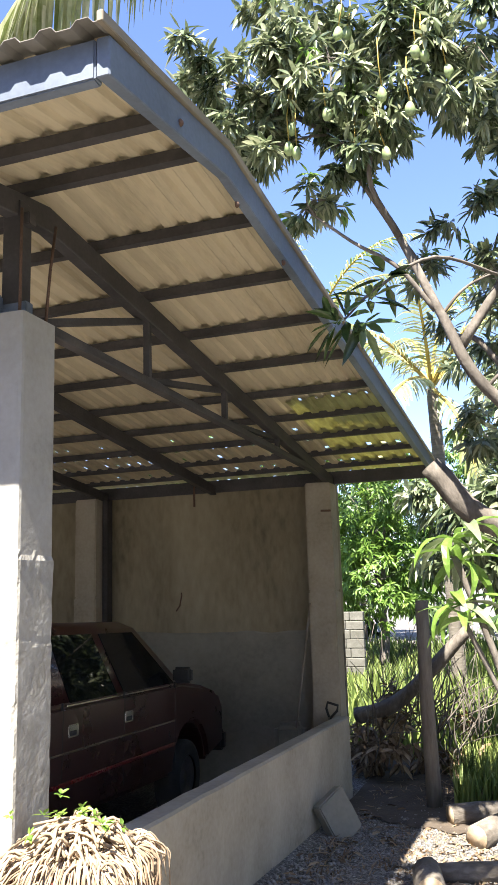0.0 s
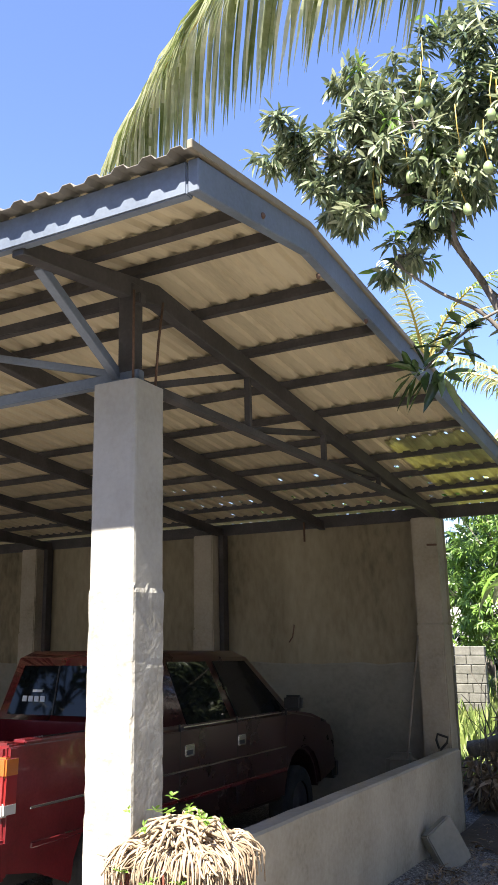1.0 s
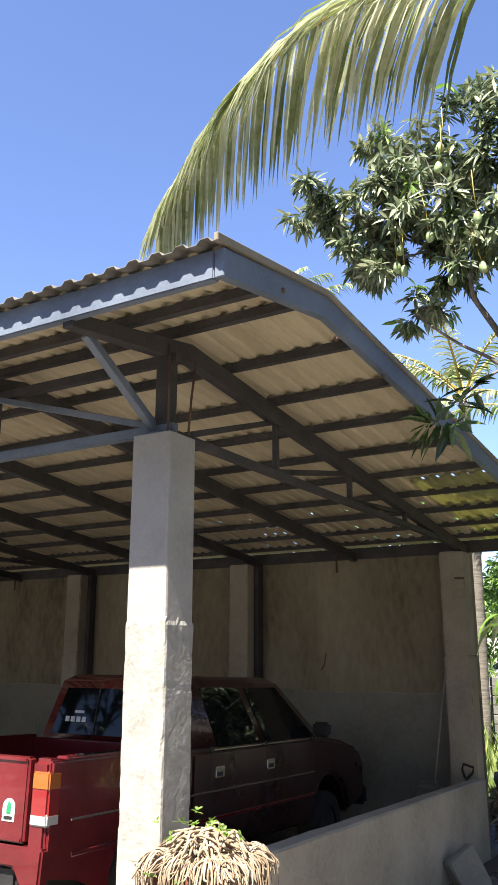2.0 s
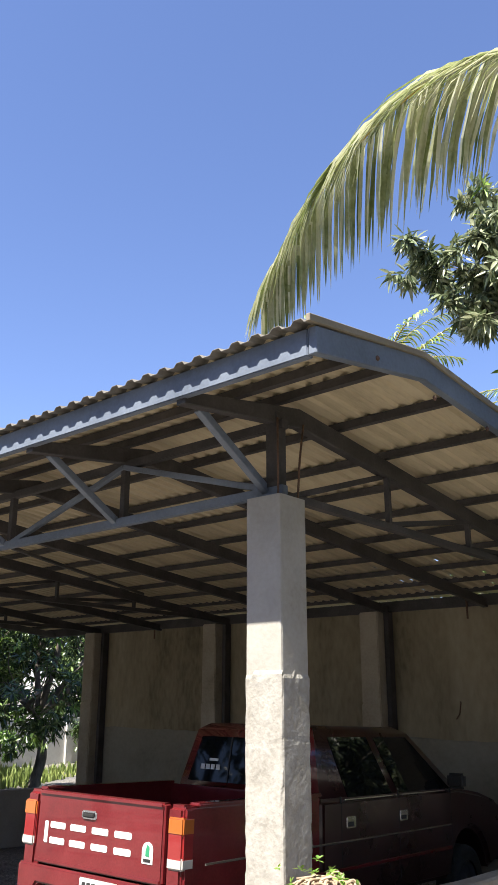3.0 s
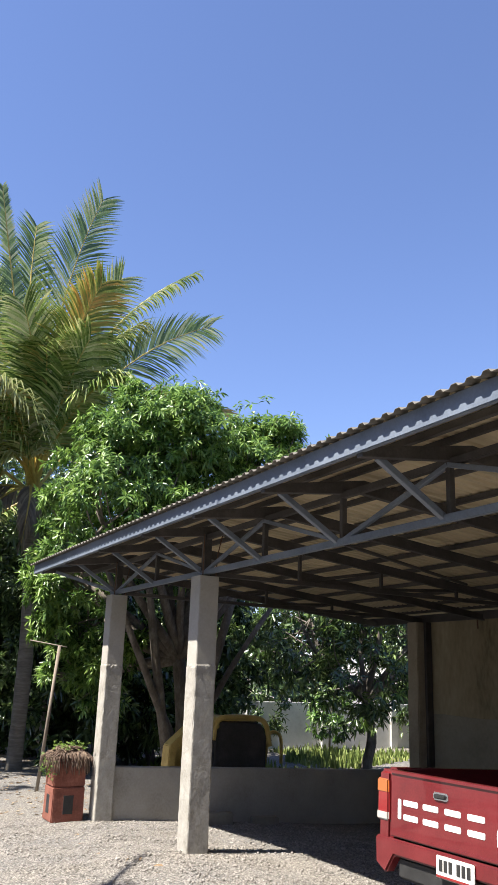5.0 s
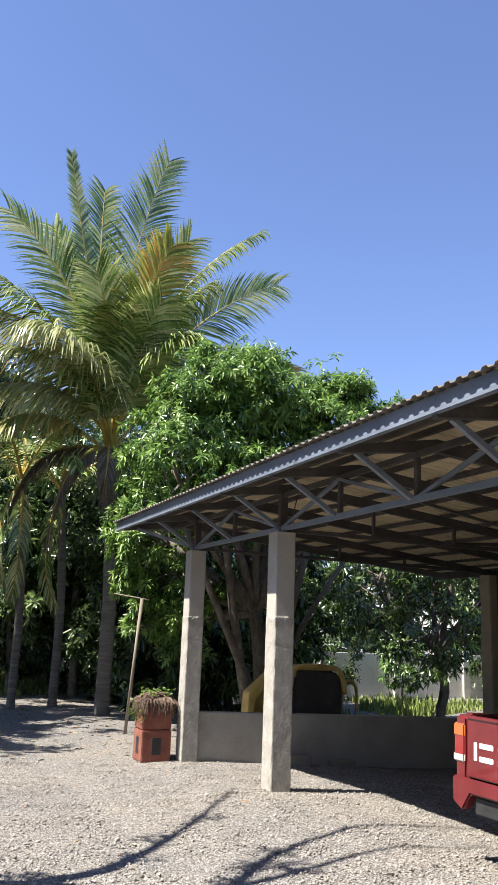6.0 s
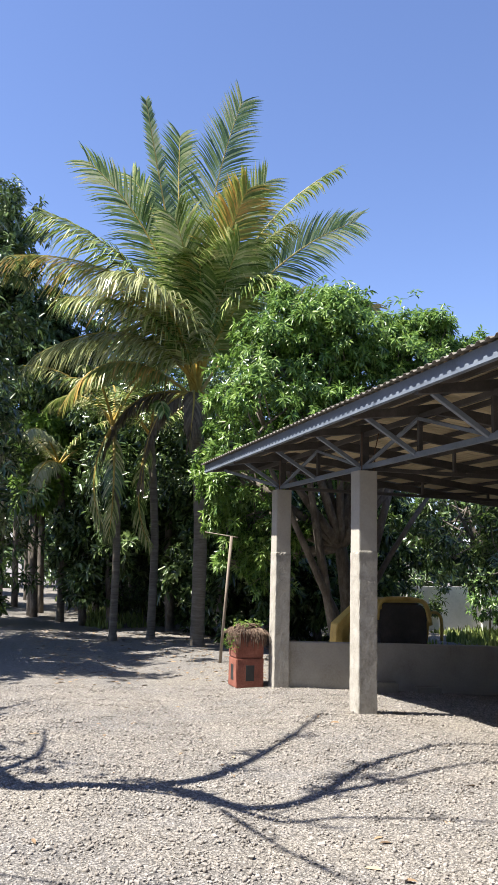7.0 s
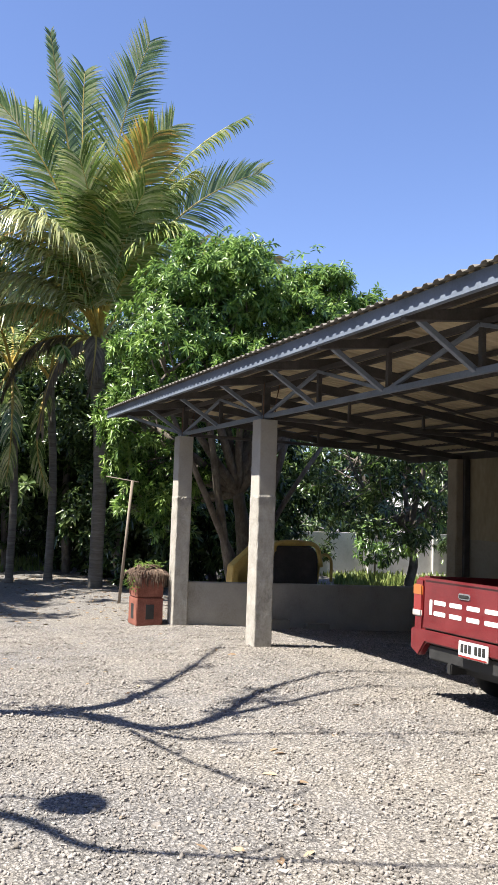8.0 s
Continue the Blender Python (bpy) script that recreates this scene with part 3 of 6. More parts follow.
me = prism("edge_flashing", [(FRONT_Y - 0.05, FRONT_Z - 0.012), (RIDGE_Y, RIDGE_Z - 0.01), (6.16, BACK_Z), (6.16, BACK_Z + 0.032), (RIDGE_Y, RIDGE_Z + 0.03), (FRONT_Y - 0.05, FRONT_Z + 0.03)], NEAR_X - 0.004, NEAR_X + 0.02, M_FLASH, "x", 0.004, 1)
for v in me.vertices:
    v.co.x = flare(v.co.x, v.co.y)
part("edge_flashing", me, carport)

for y, z in ((0.43, 3.46), (1.07, 3.43), (-0.18, 3.51)):
    x = flare(NEAR_X + 0.005, y)
    part("bolt", tube("bolt", [(x - 0.004, y, z), (x + 0.006, y, z), (x + 0.012, y, z)], [0.016, 0.015, 0.008], M_RUST, 6), carport, "rusty bolt head on the edge channel")

# purlins
PURLINS = (-0.14, 0.24, 0.86, 1.47, 2.08, 2.72, 3.36, 4.0, 4.62, 5.22, 5.75)
for y in PURLINS:
    z = sheet_z(y) - 0.012
    me = prism("purlin", [(y - 0.025, z - 0.054), (y + 0.025, z - 0.054), (y + 0.025, z - 0.044), (y - 0.017, z - 0.044), (y - 0.017, z - 0.012), (y + 0.025, z - 0.012), (y + 0.025, z - 0.028 + 0.026), (y - 0.025, z)], FAR_X + 0.05, NEAR_X - 0.047, M_DARKSTEEL, "x")
    for v in me.vertices:
        v.co.x = flare(v.co.x, v.co.y)
    part("purlin", me, carport)
part("back_beam", box("back_beam", (FAR_X + 0.05, 5.94, 2.895), (0.95, 6.0, 3.032), M_DARKSTEEL, 0.006), carport)
for x in (-1.75, -4.6, -7.4):
    part("hanger", bar("hanger", (x, 5.92, 2.98), (x, 5.92, 2.74), 0.02, 0.02, M_RUST, 0.003), carport, "rusty steel strap")

# rafters, front truss and struts
for x in BAYS:
    if x > -11:
        a = [(-0.7, sheet_z(-0.7) - 0.115), (RIDGE_Y, RIDGE_Z - 0.11), (5.98, sheet_z(5.98) - 0.11)]
        pr = a + [(5.98, sheet_z(5.98) - 0.215), (RIDGE_Y, RIDGE_Z - 0.235), (-0.7, sheet_z(-0.7) - 0.19)]
        part("rafter", prism("rafter", pr, x - 0.035, x + 0.035, M_DARKSTEEL, "x", 0.005, 1), carport)
    if x < -9:
        part("strut", bar("strut", (-8.91, 0.12, 3.0), (x + 0.1, -0.5, 3.36), 0.05, 0.05, M_STEEL), carport, "blue-grey angle strut")
        continue
    part("strut", bar("strut", (x - 0.06, 0.12, 3.0), (x - 0.06, -0.5, 3.375), 0.05, 0.05, M_STEEL), carport, "blue-grey angle strut")
    part("web_upright", bar("web_upright", (x, 0.13, 3.02), (x, 0.13, 3.5), 0.05 if x not in POSTS else 0.09, 0.05 if x not in POSTS else 0.09, M_DARKSTEEL), carport)
part("bottom_chord", box("bottom_chord", (-9.1, 0.09, 2.965), (-0.05, 0.145, 3.025), M_STEEL, 0.005), carport, "blue-grey steel bottom chord")
part("top_chord", box("top_chord", (FAR_X + 0.05, 0.1, 3.385), (-0.05, 0.155, 3.445), M_DARKSTEEL, 0.005), carport)
for i in range(len(BAYS) - 2):
    a, b = BAYS[i], BAYS[i + 1]
    if i % 2:
        a, b = b, a
    part("web_brace", bar("web_brace", (a, 0.118, 3.0), (b, 0.118, 3.4), 0.04, 0.04, M_STEEL), carport)
part("tie_rod", bar("tie_rod", (-3.0, 0.2, 2.99), (-4.7, 3.2, 3.02), 0.03, 0.03, M_DARKSTEEL), carport)

# cross trusses on the post lines
for x in POSTS:
    part("bottom_chord", bar("bottom_chord", (x, 0.2, 2.985), (x, 5.98, 2.955), 0.06, 0.05, M_DARKSTEEL), carport)
    ys = (0.3, 1.43, 2.7, 4.0, 5.4)
    for k in range(len(ys) - 1):
        if k:
            part("web_upright", bar("web_upright", (x, ys[k], 2.99), (x, ys[k], sheet_z(ys[k]) - 0.2), 0.04, 0.04, M_DARKSTEEL), carport)
        if k < 3:
            part("web_brace", bar("web_brace", (x - 0.03, ys[k], 3.0), (x - 0.03, ys[k + 1], sheet_z(ys[k + 1]) - 0.21), 0.045, 0.04, M_DARKSTEEL), carport)
    for dx, dy, lean in ((0.07, -0.06, 0.0), (0.09, 0.1, 0.06), (-0.07, 0.02, 0.0)):
        part("rebar", tube("rebar", [(x + dx, 0.12 + dy, 2.9), (x + dx + lean * 0.4, 0.12 + dy, 3.2), (x + dx + lean * 0.2, 0.12 + dy + lean, 3.44)], 0.007, M_RUST, 6), carport, "rusty reinforcing bar")


def post(x, base):
    """Concrete post: a smooth upper pour on a rougher lower one, with a ragged joint."""
    top, joint = 2.945, 1.93
    bm = bmesh.new()
    rows, n = 150, 16
    w, d = 0.13, 0.125
    ring = []
    for k in range(4):
        for i in range(n):
            t = i / n
            c = [(-w, -d), (w, -d), (w, d), (-w, d), (-w, -d)]
            ring.append((c[k][0] + (c[k + 1][0] - c[k][0]) * t, c[k][1] + (c[k + 1][1] - c[k][1]) * t))
    prev = None
    for r in range(rows + 1):
        z = base - 0.3 + (top - base + 0.3) * r / rows
        cur = []
        for a, b in ring:
            p = Vector((a * 5, b * 5, z * 3))
            corner = abs(abs(a) - w) < 1e-6 and abs(abs(b) - d) < 1e-6
            edge = joint + 0.035 * noise.noise(Vector((a * 9, b * 9, x))) + 0.012 * noise.noise(Vector((a * 31, b * 31, x)))
            low = z < edge
            g = 1.0 + (0.03 + 0.009 * noise.noise(p * 2.3) + 0.06 * max(0.0, 1 - (edge - z) / 0.07) * max(0.0, noise.noise(p * 5) + 0.25) if low else 0.0)
            if abs(z - 1.58 - 0.03 * noise.noise(p)) < 0.012 and noise.noise(p * 0.9) > -0.1:
                g -= 0.012
            if corner:
                g -= 0.03 + (0.07 * max(0, noise.noise(p * 4.1)) if low else 0.01 * max(0, noise.noise(p * 3)))
            cur.append(bm.verts.new((x + a * g, 0.125 + b * g, z)))
        if prev:
            for i in range(len(ring)):
                k = (i + 1) % len(ring)
                f = bm.faces.new((prev[i], prev[k], cur[k], cur[i]))
                f.material_index = 1 if (prev[i].co.z + cur[i].co.z) / 2 < joint + 0.03 * noise.noise(Vector((i * 0.7, x, 0))) else 0
        prev = cur
    bm.faces.new(prev)
    me = bpy.data.meshes.new("post")
    bm.to_mesh(me)
    bm.free()
    me.materials.append(M_PLASTER)
    me.materials.append(M_ROUGHPLASTER)
    return me


for i, x in enumerate(POSTS):
    pst = part("post", post(x, (0.0, 0.0, -0.16)[i]), carport, "square concrete post, smooth above and rough below a ragged joint")

# ---- back wall, pilasters and low walls ----
wall = box("wall_north", (-8.95, 5.98, 1.28), (-0.09, 6.12, 2.9), M_BACKWALL, 0.004)
wall_ob = tagged(new("wall_north", wall), "bare stained plaster wall with a damp lower band", "wall", kind="structure")


def damp_band():
    """The lower render of the back wall, slightly proud, with a wavy upper edge."""
    n = 90
    vs, fs = [], []
    for i in range(n + 1):
        x = -8.95 + 8.86 * i / n
        h = 1.3 + 0.07 * noise.noise(Vector((x * 0.9, 0, 7))) + 0.025 * noise.noise(Vector((x * 4, 0, 2)))
        vs += [(x, 5.972, -0.5), (x, 5.972, h), (x, 5.981, h + 0.02), (x, 6.12, -0.5), (x, 6.12, h + 0.02)]
    for i in range(n):
        a, b = i * 5, i * 5 + 5
        fs += [(a, b, b + 1, a + 1), (a + 1, b + 1, b + 2, a + 2), (b + 3, a + 3, a + 4, b + 4)]
    return mesh_of("damp_render", vs, fs, M_DAMP)


part("damp_render", damp_band(), wall_ob, "grey damp cement render")
for i, x in enumerate((-0.22, -3.06, -5.94, -8.83)):
    me = box("pilaster", (x - 0.14, 5.7, 1.74), (x + 0.14, 5.979, 2.89), M_PILASTER, 0.012, 2, 0.004, 6)
    pil = part("pilaster", me, wall_ob)
    part("pilaster_foot", box("pilaster_foot", (x - 0.146, 5.692, -0.5), (x + 0.146, 5.971, 1.738), M_PILASTER, 0.014, 2, 0.006, 6), pil, "rough lower pour")
    if i:
        # Dark upright strip along the pilaster's right side.
        part("dark_upright", box("dark_upright", (x + 0.15, 5.84, -0.4), (x + 0.215, 5.968, 2.89), M_DARKSTEEL, 0.004), wall_ob, "dark upright strip beside the pilaster")
part("rebar_stub", bar("rebar_stub", (-0.19, 5.695, 2.585), (-0.08, 5.69, 2.58), 0.018, 0.022, M_RUST, 0.003), wall_ob, "rusty stub of bar on the end pilaster")
hook = part("wall_hook", tube("wall_hook", [(-1.95, 5.97, 1.76), (-1.93, 5.93, 1.74), (-1.95, 5.92, 1.62), (-2.0, 5.93, 1.56)], 0.008, M_RUST, 6), wall_ob, "bent rusty wire hook")


def low_wall(name, x0, x1, y0, y1, zf, zb, label, mat):
    n = 24
    vs, fs = [], []
    for i in range(n + 1):
        y = y0 + (y1 - y0) * i / n
        zt = zf + (zb - zf) * i / n + 0.006 * noise.noise(Vector((0, y * 3, x0)))
        dx = 0.006 * noise.noise(Vector((x0, y * 2, 1)))
        vs += [(x0 + dx, y, -0.6), (x0 + dx, y, zt - 0.015), (x0 + dx + 0.015, y, zt), (x1 + dx - 0.015, y, zt), (x1 + dx, y, zt - 0.015), (x1 + dx, y, -0.6)]
    for i in range(n):
        for k in range(5):
            fs.append((i * 6 + k, i * 6 + k + 1, i * 6 + k + 7, i * 6 + k + 6))
    fs += [tuple(range(6))[::-1], tuple(n * 6 + k for k in range(6))]
    return tagged(new(name, mesh_of(name, vs, fs, mat)), label, "wall", kind="structure")


low_wall("wall_east", -0.135, 0.01, 0.255, 5.69, 0.66, 0.48, "low plastered concrete wall along the carport side", M_PILASTER)
low_wall("wall_west", -8.94, -8.8, 0.255, 5.69, 0.55, 0.4, "low plastered concrete wall at the far end", M_PLASTER)


# ---- pickup truck ----
def pickup():
    t = thing("pickup_truck", "parked red double-cab pickup truck with open bed and tinted windows", "truck", pose(-1.956, 0.376, -0.07, -2, 0, 1))

    def arch(cy, r, z0, a0, a1, n=10):
        return [(cy + r * math.cos(radians(a0 + (a1 - a0) * i / n)), z0 + r * math.sin(radians(a0 + (a1 - a0) * i / n))) for i in range(n + 1)]

    RW, FW, WR = 1.02, 4.08, 0.33
    for sg in (-1, 1):
        xo, xi = 0.82 * sg, 0.76 * sg
        pr = [(0.02, 0.55), (0.0, 0.78), (0.0, 1.2), (1.5, 1.2), (1.5, 0.42)] + arch(RW, 0.42, 0.38, 0, 180) + [(0.3, 0.5)]
        part("bed_side", prism("bed_side", pr, min(xo, xi), max(xo, xi), M_RED, "x", 0.012, 2), t)
        part("bed_rail", box("bed_rail", (min(0.845 * sg, 0.745 * sg), 0.1, 1.196), (max(0.845 * sg, 0.745 * sg), 1.5, 1.222), M_RED, 0.01, 2), t, "chipped red bed rail")
        part("side_crease", box("side_crease", (min(0.815 * sg, 0.826 * sg), 0.2, 0.845), (max(0.815 * sg, 0.826 * sg), 3.68, 0.86), M_CHROME, 0.003, 1), t, "thin bright side moulding")
        part("side_crease", box("side_crease", (min(0.815 * sg, 0.828 * sg), 0.22, 0.64), (max(0.815 * sg, 0.828 * sg), 3.68, 0.672), M_RED, 0.006, 1), t)
    part("bed_floor", box("bed_floor", (-0.76, 0.08, 0.74), (0.76, 1.5, 0.78), M_BLACK, 0.005), t, "black bed liner")
    part("bed_front", box("bed_front", (-0.78, 1.46, 0.74), (0.78, 1.5, 1.2), M_RED, 0.008), t)

    # tailgate with raised outline, writing bars and handle
    tg = part("tailgate", box("tailgate", (-0.66, -0.03, 0.73), (0.66, 0.045, 1.215), M_RED, 0.014, 3), t)
    part("tailgate_ledge", box("tailgate_ledge", (-0.65, -0.042, 1.185), (0.65, -0.022, 1.213), M_RED, 0.008, 2), tg, "worn upper edge")
    part("tailgate_ledge", box("tailgate_ledge", (-0.65, -0.042, 0.735), (0.65, -0.022, 0.765), M_RED, 0.008, 2), tg)
    for x, w in ((-0.545, 0.04), (-0.415, 0.17), (-0.19, 0.17), (0.045, 0.17), (0.28, 0.17)):
        for z0, z1 in ((0.868, 1.012),) if w < 0.1 else ((0.868, 0.91), (0.97, 1.012)):
            part("lettering_bar", box("lettering_bar", (x - w / 2, -0.034, z0), (x + w / 2, -0.027, z1), M_WHITE, 0.006, 2), tg, "white painted bar in place of lettering")
    hd = part("tailgate_handle", box("tailgate_handle", (-0.155, -0.04, 1.06), (0.005, -0.026, 1.115), M_CHROME, 0.01, 2), tg, "chrome surround of the tailgate handle")
    part("latch", box("latch", (-0.138, -0.052, 1.07), (-0.012, -0.038, 1.102), M_BLACK, 0.008, 2), hd, "black pull latch")
    st = part("sticker", prism("sticker", [(-0.05, 0.82), (0.05, 0.82), (0.05, 0.9)] + [(0.05 * math.cos(a * math.pi / 8), 0.9 + 0.05 * math.sin(a * math.pi / 8)) for a in range(1, 8)] + [(-0.05, 0.9)], -0.034, -0.028, M_WHITE, "y"), tg, "small arched white sticker")
    st.matrix_basis = Matrix.Translation((0.525, 0, 0.025))
    part("sticker_mark", prism("sticker_mark", [(-0.015, 0.865), (0.02, 0.865), (0.02, 0.92), (0.0, 0.935), (-0.015, 0.9)], -0.038, -0.033, M_GREENSTICKER, "y"), st, "green mark")
    part("sticker_mark", box("sticker_mark", (-0.034, -0.038, 0.832), (0.034, -0.033, 0.85), M_BLACK, 0), st, "dark bar of small writing")

    # rear corners, lamps, valance, bumper
    for sg in (-1, 1):
        c = part("rear_corner", box("rear_corner", (min(0.665 * sg, 0.826 * sg), -0.02, 0.62), (max(0.665 * sg, 0.826 * sg), 0.1, 1.212), M_RED, 0.03, 3), t)
        lamp = part("tail_lamp", box("tail_lamp", (min(0.69 * sg, 0.83 * sg), -0.027, 0.83), (max(0.69 * sg, 0.83 * sg), 0.085, 1.145), M_REDLENS, 0.014, 2), t, "tail lamp with amber, red and clear lenses")
        part("amber_lens", box("amber_lens", (min(0.694 * sg, 0.833 * sg), -0.031, 1.035), (max(0.694 * sg, 0.833 * sg), 0.08, 1.14), M_AMBER, 0.01, 2), lamp, "amber lens")
        part("clear_lens", box("clear_lens", (min(0.694 * sg, 0.833 * sg), -0.031, 0.835), (max(0.694 * sg, 0.833 * sg), 0.08, 0.905), M_CLEARLENS, 0.01, 2), lamp, "clear reversing lens")
    part("rear_valance", prism("rear_valance", [(-0.83, 0.72), (-0.82, 0.52), (-0.7, 0.46), (-0.6, 0.6), (0.6, 0.6), (0.7, 0.46), (0.82, 0.52), (0.83, 0.72)], -0.045, 0.05, M_RED, "y", 0.014, 2), t, "red rear bumper skirt")
    part("under_bumper", box("under_bumper", (-0.6, 0.0, 0.44), (0.6, 0.12, 0.6), M_BLACK, 0.02), t, "dark bumper beam")
    pl = part("number_plate", box("number_plate", (-0.1, -0.062, 0.55), (0.285, -0.05, 0.7), M_WHITE, 0.006, 2), t, "white number plate with dark bars")
    for x in (-0.065, -0.015, 0.035, 0.115, 0.165, 0.215):
        part("plate_bar", box("plate_bar", (x, -0.066, 0.6), (x + 0.036, -0.061, 0.675), M_BLACK, 0), pl)
    part("plate_bar", box("plate_bar", (-0.09, -0.066, 0.558), (0.275, -0.061, 0.574), M_REDLENS, 0), pl)
    part("chassis", box("chassis", (-0.5, 0.15, 0.36), (0.5, 4.6, 0.5), M_BLACK, 0.02), t)
    part("tow_bracket", box("tow_bracket", (-0.3, -0.02, 0.36), (-0.24, 0.2, 0.46), M_BLACK, 0.01), t)

    # cab and front
    body = [(1.53, 0.42), (1.53, 1.17), (3.85, 1.17), (4.4, 1.1), (4.82, 1.0), (4.93, 0.86), (4.95, 0.5), (4.56, 0.42)] + arch(FW, 0.41, 0.38, 0, 180) + [(3.6, 0.4)]
    part("cab_body", prism("cab_body", body, -0.815, 0.815, M_REDSHADED, "x", 0.04, 3), t, "red cab sides and bonnet with deep shade put into the colour")
    bm = bmesh.new()
    base = [(-0.775, 1.56), (0.775, 1.56), (0.775, 3.92), (-0.775, 3.92)]
    mid = [(-0.64, 1.66), (0.64, 1.66), (0.64, 3.2), (-0.64, 3.2)]
    top = [(-0.56, 1.74), (0.56, 1.74), (0.56, 3.06), (-0.56, 3.06)]
    rings = [[bm.verts.new((x, y, z)) for x, y in r] for r, z in ((base, 1.15), (mid, 1.66), (top, 1.715))]
    for a, b in zip(rings, rings[1:]):
        for k in range(4):
            bm.faces.new((a[k], a[(k + 1) % 4], b[(k + 1) % 4], b[k]))
    bm.faces.new(rings[-1])
    bm.faces.new(rings[0][::-1])
    bmesh.ops.bevel(bm, geom=[e for e in bm.edges if e.calc_face_angle(0) > 0.3 and max(v.co.z for v in e.verts) > 1.3], offset=0.04, segments=3, affect="EDGES")
    me = bpy.data.meshes.new("cab_roof")
    bm.to_mesh(me)
    bm.free()
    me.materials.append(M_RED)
    me.materials.append(M_REDSHADED)
    # Side and forward faces take the shaded red, the rear keeps the plain one.
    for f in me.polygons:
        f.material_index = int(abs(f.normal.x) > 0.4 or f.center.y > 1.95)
    me.polygons.foreach_set("use_smooth", [True] * len(me.polygons))
    part("cab_roof", me, t, "red cab roof and pillars, with shade put into the colour round the doors")

    def pane(corners, lift, name="window_pane", mat=M_TINT):
        c = [Vector(p) for p in corners]
        n = (c[1] - c[0]).cross(c[3] - c[0]).normalized() * lift
        vs = [p + n for p in c] + [p - n * 0.5 for p in c]
        return mesh_of(name, vs, [(0, 1, 2, 3), (7, 6, 5, 4)] + [(i, i + 4, (i + 1) % 4 + 4, (i + 1) % 4) for i in range(4)], mat)

    def on_side(sg, y, z):
        return (sg * (0.775 - (z - 1.15) / 0.51 * 0.135), y, z)

    for sg in (-1, 1):
        s = 0.008 * sg
        part("window_pane", pane([on_side(sg, 1.96, 1.165), on_side(sg, 2.66, 1.165), on_side(sg, 2.44, 1.625), on_side(sg, 1.84, 1.625)], s), t, "dark tinted rear side window")
        part("window_pane", pane([on_side(sg, 2.78, 1.165), on_side(sg, 3.76, 1.165), on_side(sg, 3.14, 1.625), on_side(sg, 2.56, 1.625)], s), t, "dark tinted front side window")
        part("window_trim", bar("window_trim", on_side(sg * 1.012, 1.9, 1.152), on_side(sg * 1.012, 3.8, 1.152), 0.012, 0.012, M_CHROME, 0.002), t, "bright window sill trim")
        for y0, y1 in ((1.8, 1.805), (2.71, 2.715), (3.7, 3.705)):
            part("door_gap", box("door_gap", (min(0.8 * sg, 0.8165 * sg), y0, 0.5), (max(0.8 * sg, 0.8165 * sg), y1 + 0.004, 1.18), M_BLACK, 0), t)
        for y in (1.94, 2.79):
            hh = part("door_handle", box("door_handle", (min(0.81 * sg, 0.824 * sg), y - 0.07, 0.945), (max(0.81 * sg, 0.824 * sg), y + 0.07, 1.03), M_CHROME, 0.008, 2), t, "chrome door handle")
            part("handle_recess", box("handle_recess", (min(0.815 * sg, 0.828 * sg), y - 0.055, 0.958), (max(0.815 * sg, 0.828 * sg), y + 0.03, 0.99), M_BLACK, 0.003, 1), hh, "dark recess")
        part("mirror", box("mirror", (min(0.8 * sg, 0.98 * sg), 3.66, 1.17), (max(0.8 * sg, 0.98 * sg), 3.74, 1.31), M_BLACK, 0.025, 3), t, "black door mirror")
        part("head_lamp", box("head_lamp", (min(0.5 * sg, 0.78 * sg), 4.86, 0.72), (max(0.5 * sg, 0.78 * sg), 4.945, 0.87), M_CLEARLENS, 0.015), t)
    rw = part("window_pane", pane([(-0.665, 1.578, 1.23), (0.665, 1.578, 1.23), (0.56, 1.642, 1.6), (-0.56, 1.642, 1.6)], 0.012), t, "dark rear window")
    part("window_divider", bar("window_divider", (-0.2, 1.563, 1.235), (-0.2, 1.628, 1.6), 0.014, 0.012, M_BLACK, 0.002), rw)
    part("window_divider", bar("window_divider", (0.2, 1.563, 1.235), (0.2, 1.628, 1.6), 0.014, 0.012, M_BLACK, 0.002), rw)
    for i in range(4):
        part("sticker_bar", bar("sticker_bar", (-0.5 + 0.06 * i, 1.578, 1.33), (-0.5 + 0.06 * i, 1.585, 1.372), 0.042, 0.006, M_WHITE, 0), rw, "white window sticker bar")
    part("sticker_bar", bar("sticker_bar", (-0.38, 1.59, 1.4), (-0.38, 1.594, 1.42), 0.1, 0.006, M_WHITE, 0), rw, "white window sticker bar")
    part("windscreen", pane([(0.66, 3.84, 1.2), (-0.66, 3.84, 1.2), (-0.58, 3.27, 1.61), (0.58, 3.27, 1.61)], 0.01), t)
    part("front_bumper", box("front_bumper", (-0.82, 4.9, 0.42), (0.82, 5.02, 0.62), M_BLACK, 0.03, 3), t)

    # wheels
    def ring(name, prof, mat, n=28):
        vs, fs = [], []
        for i in range(n):
            a = 2 * math.pi * i / n
            vs += [(x, r * math.cos(a), r * math.sin(a)) for x, r in prof]
        m = len(prof)
        for i in range(n):
            j = (i + 1) % n
            for k in range(m - 1):
                fs.append((i * m + k, i * m + k + 1, j * m + k + 1, j * m + k))
        return mesh_of(name, vs, fs, mat, True)

    tyre = ring("tyre", [(-0.1, 0.19), (-0.11, 0.27), (-0.09, 0.32), (-0.05, 0.33), (0.05, 0.33), (0.09, 0.32), (0.11, 0.27), (0.1, 0.19)], M_TYRE)
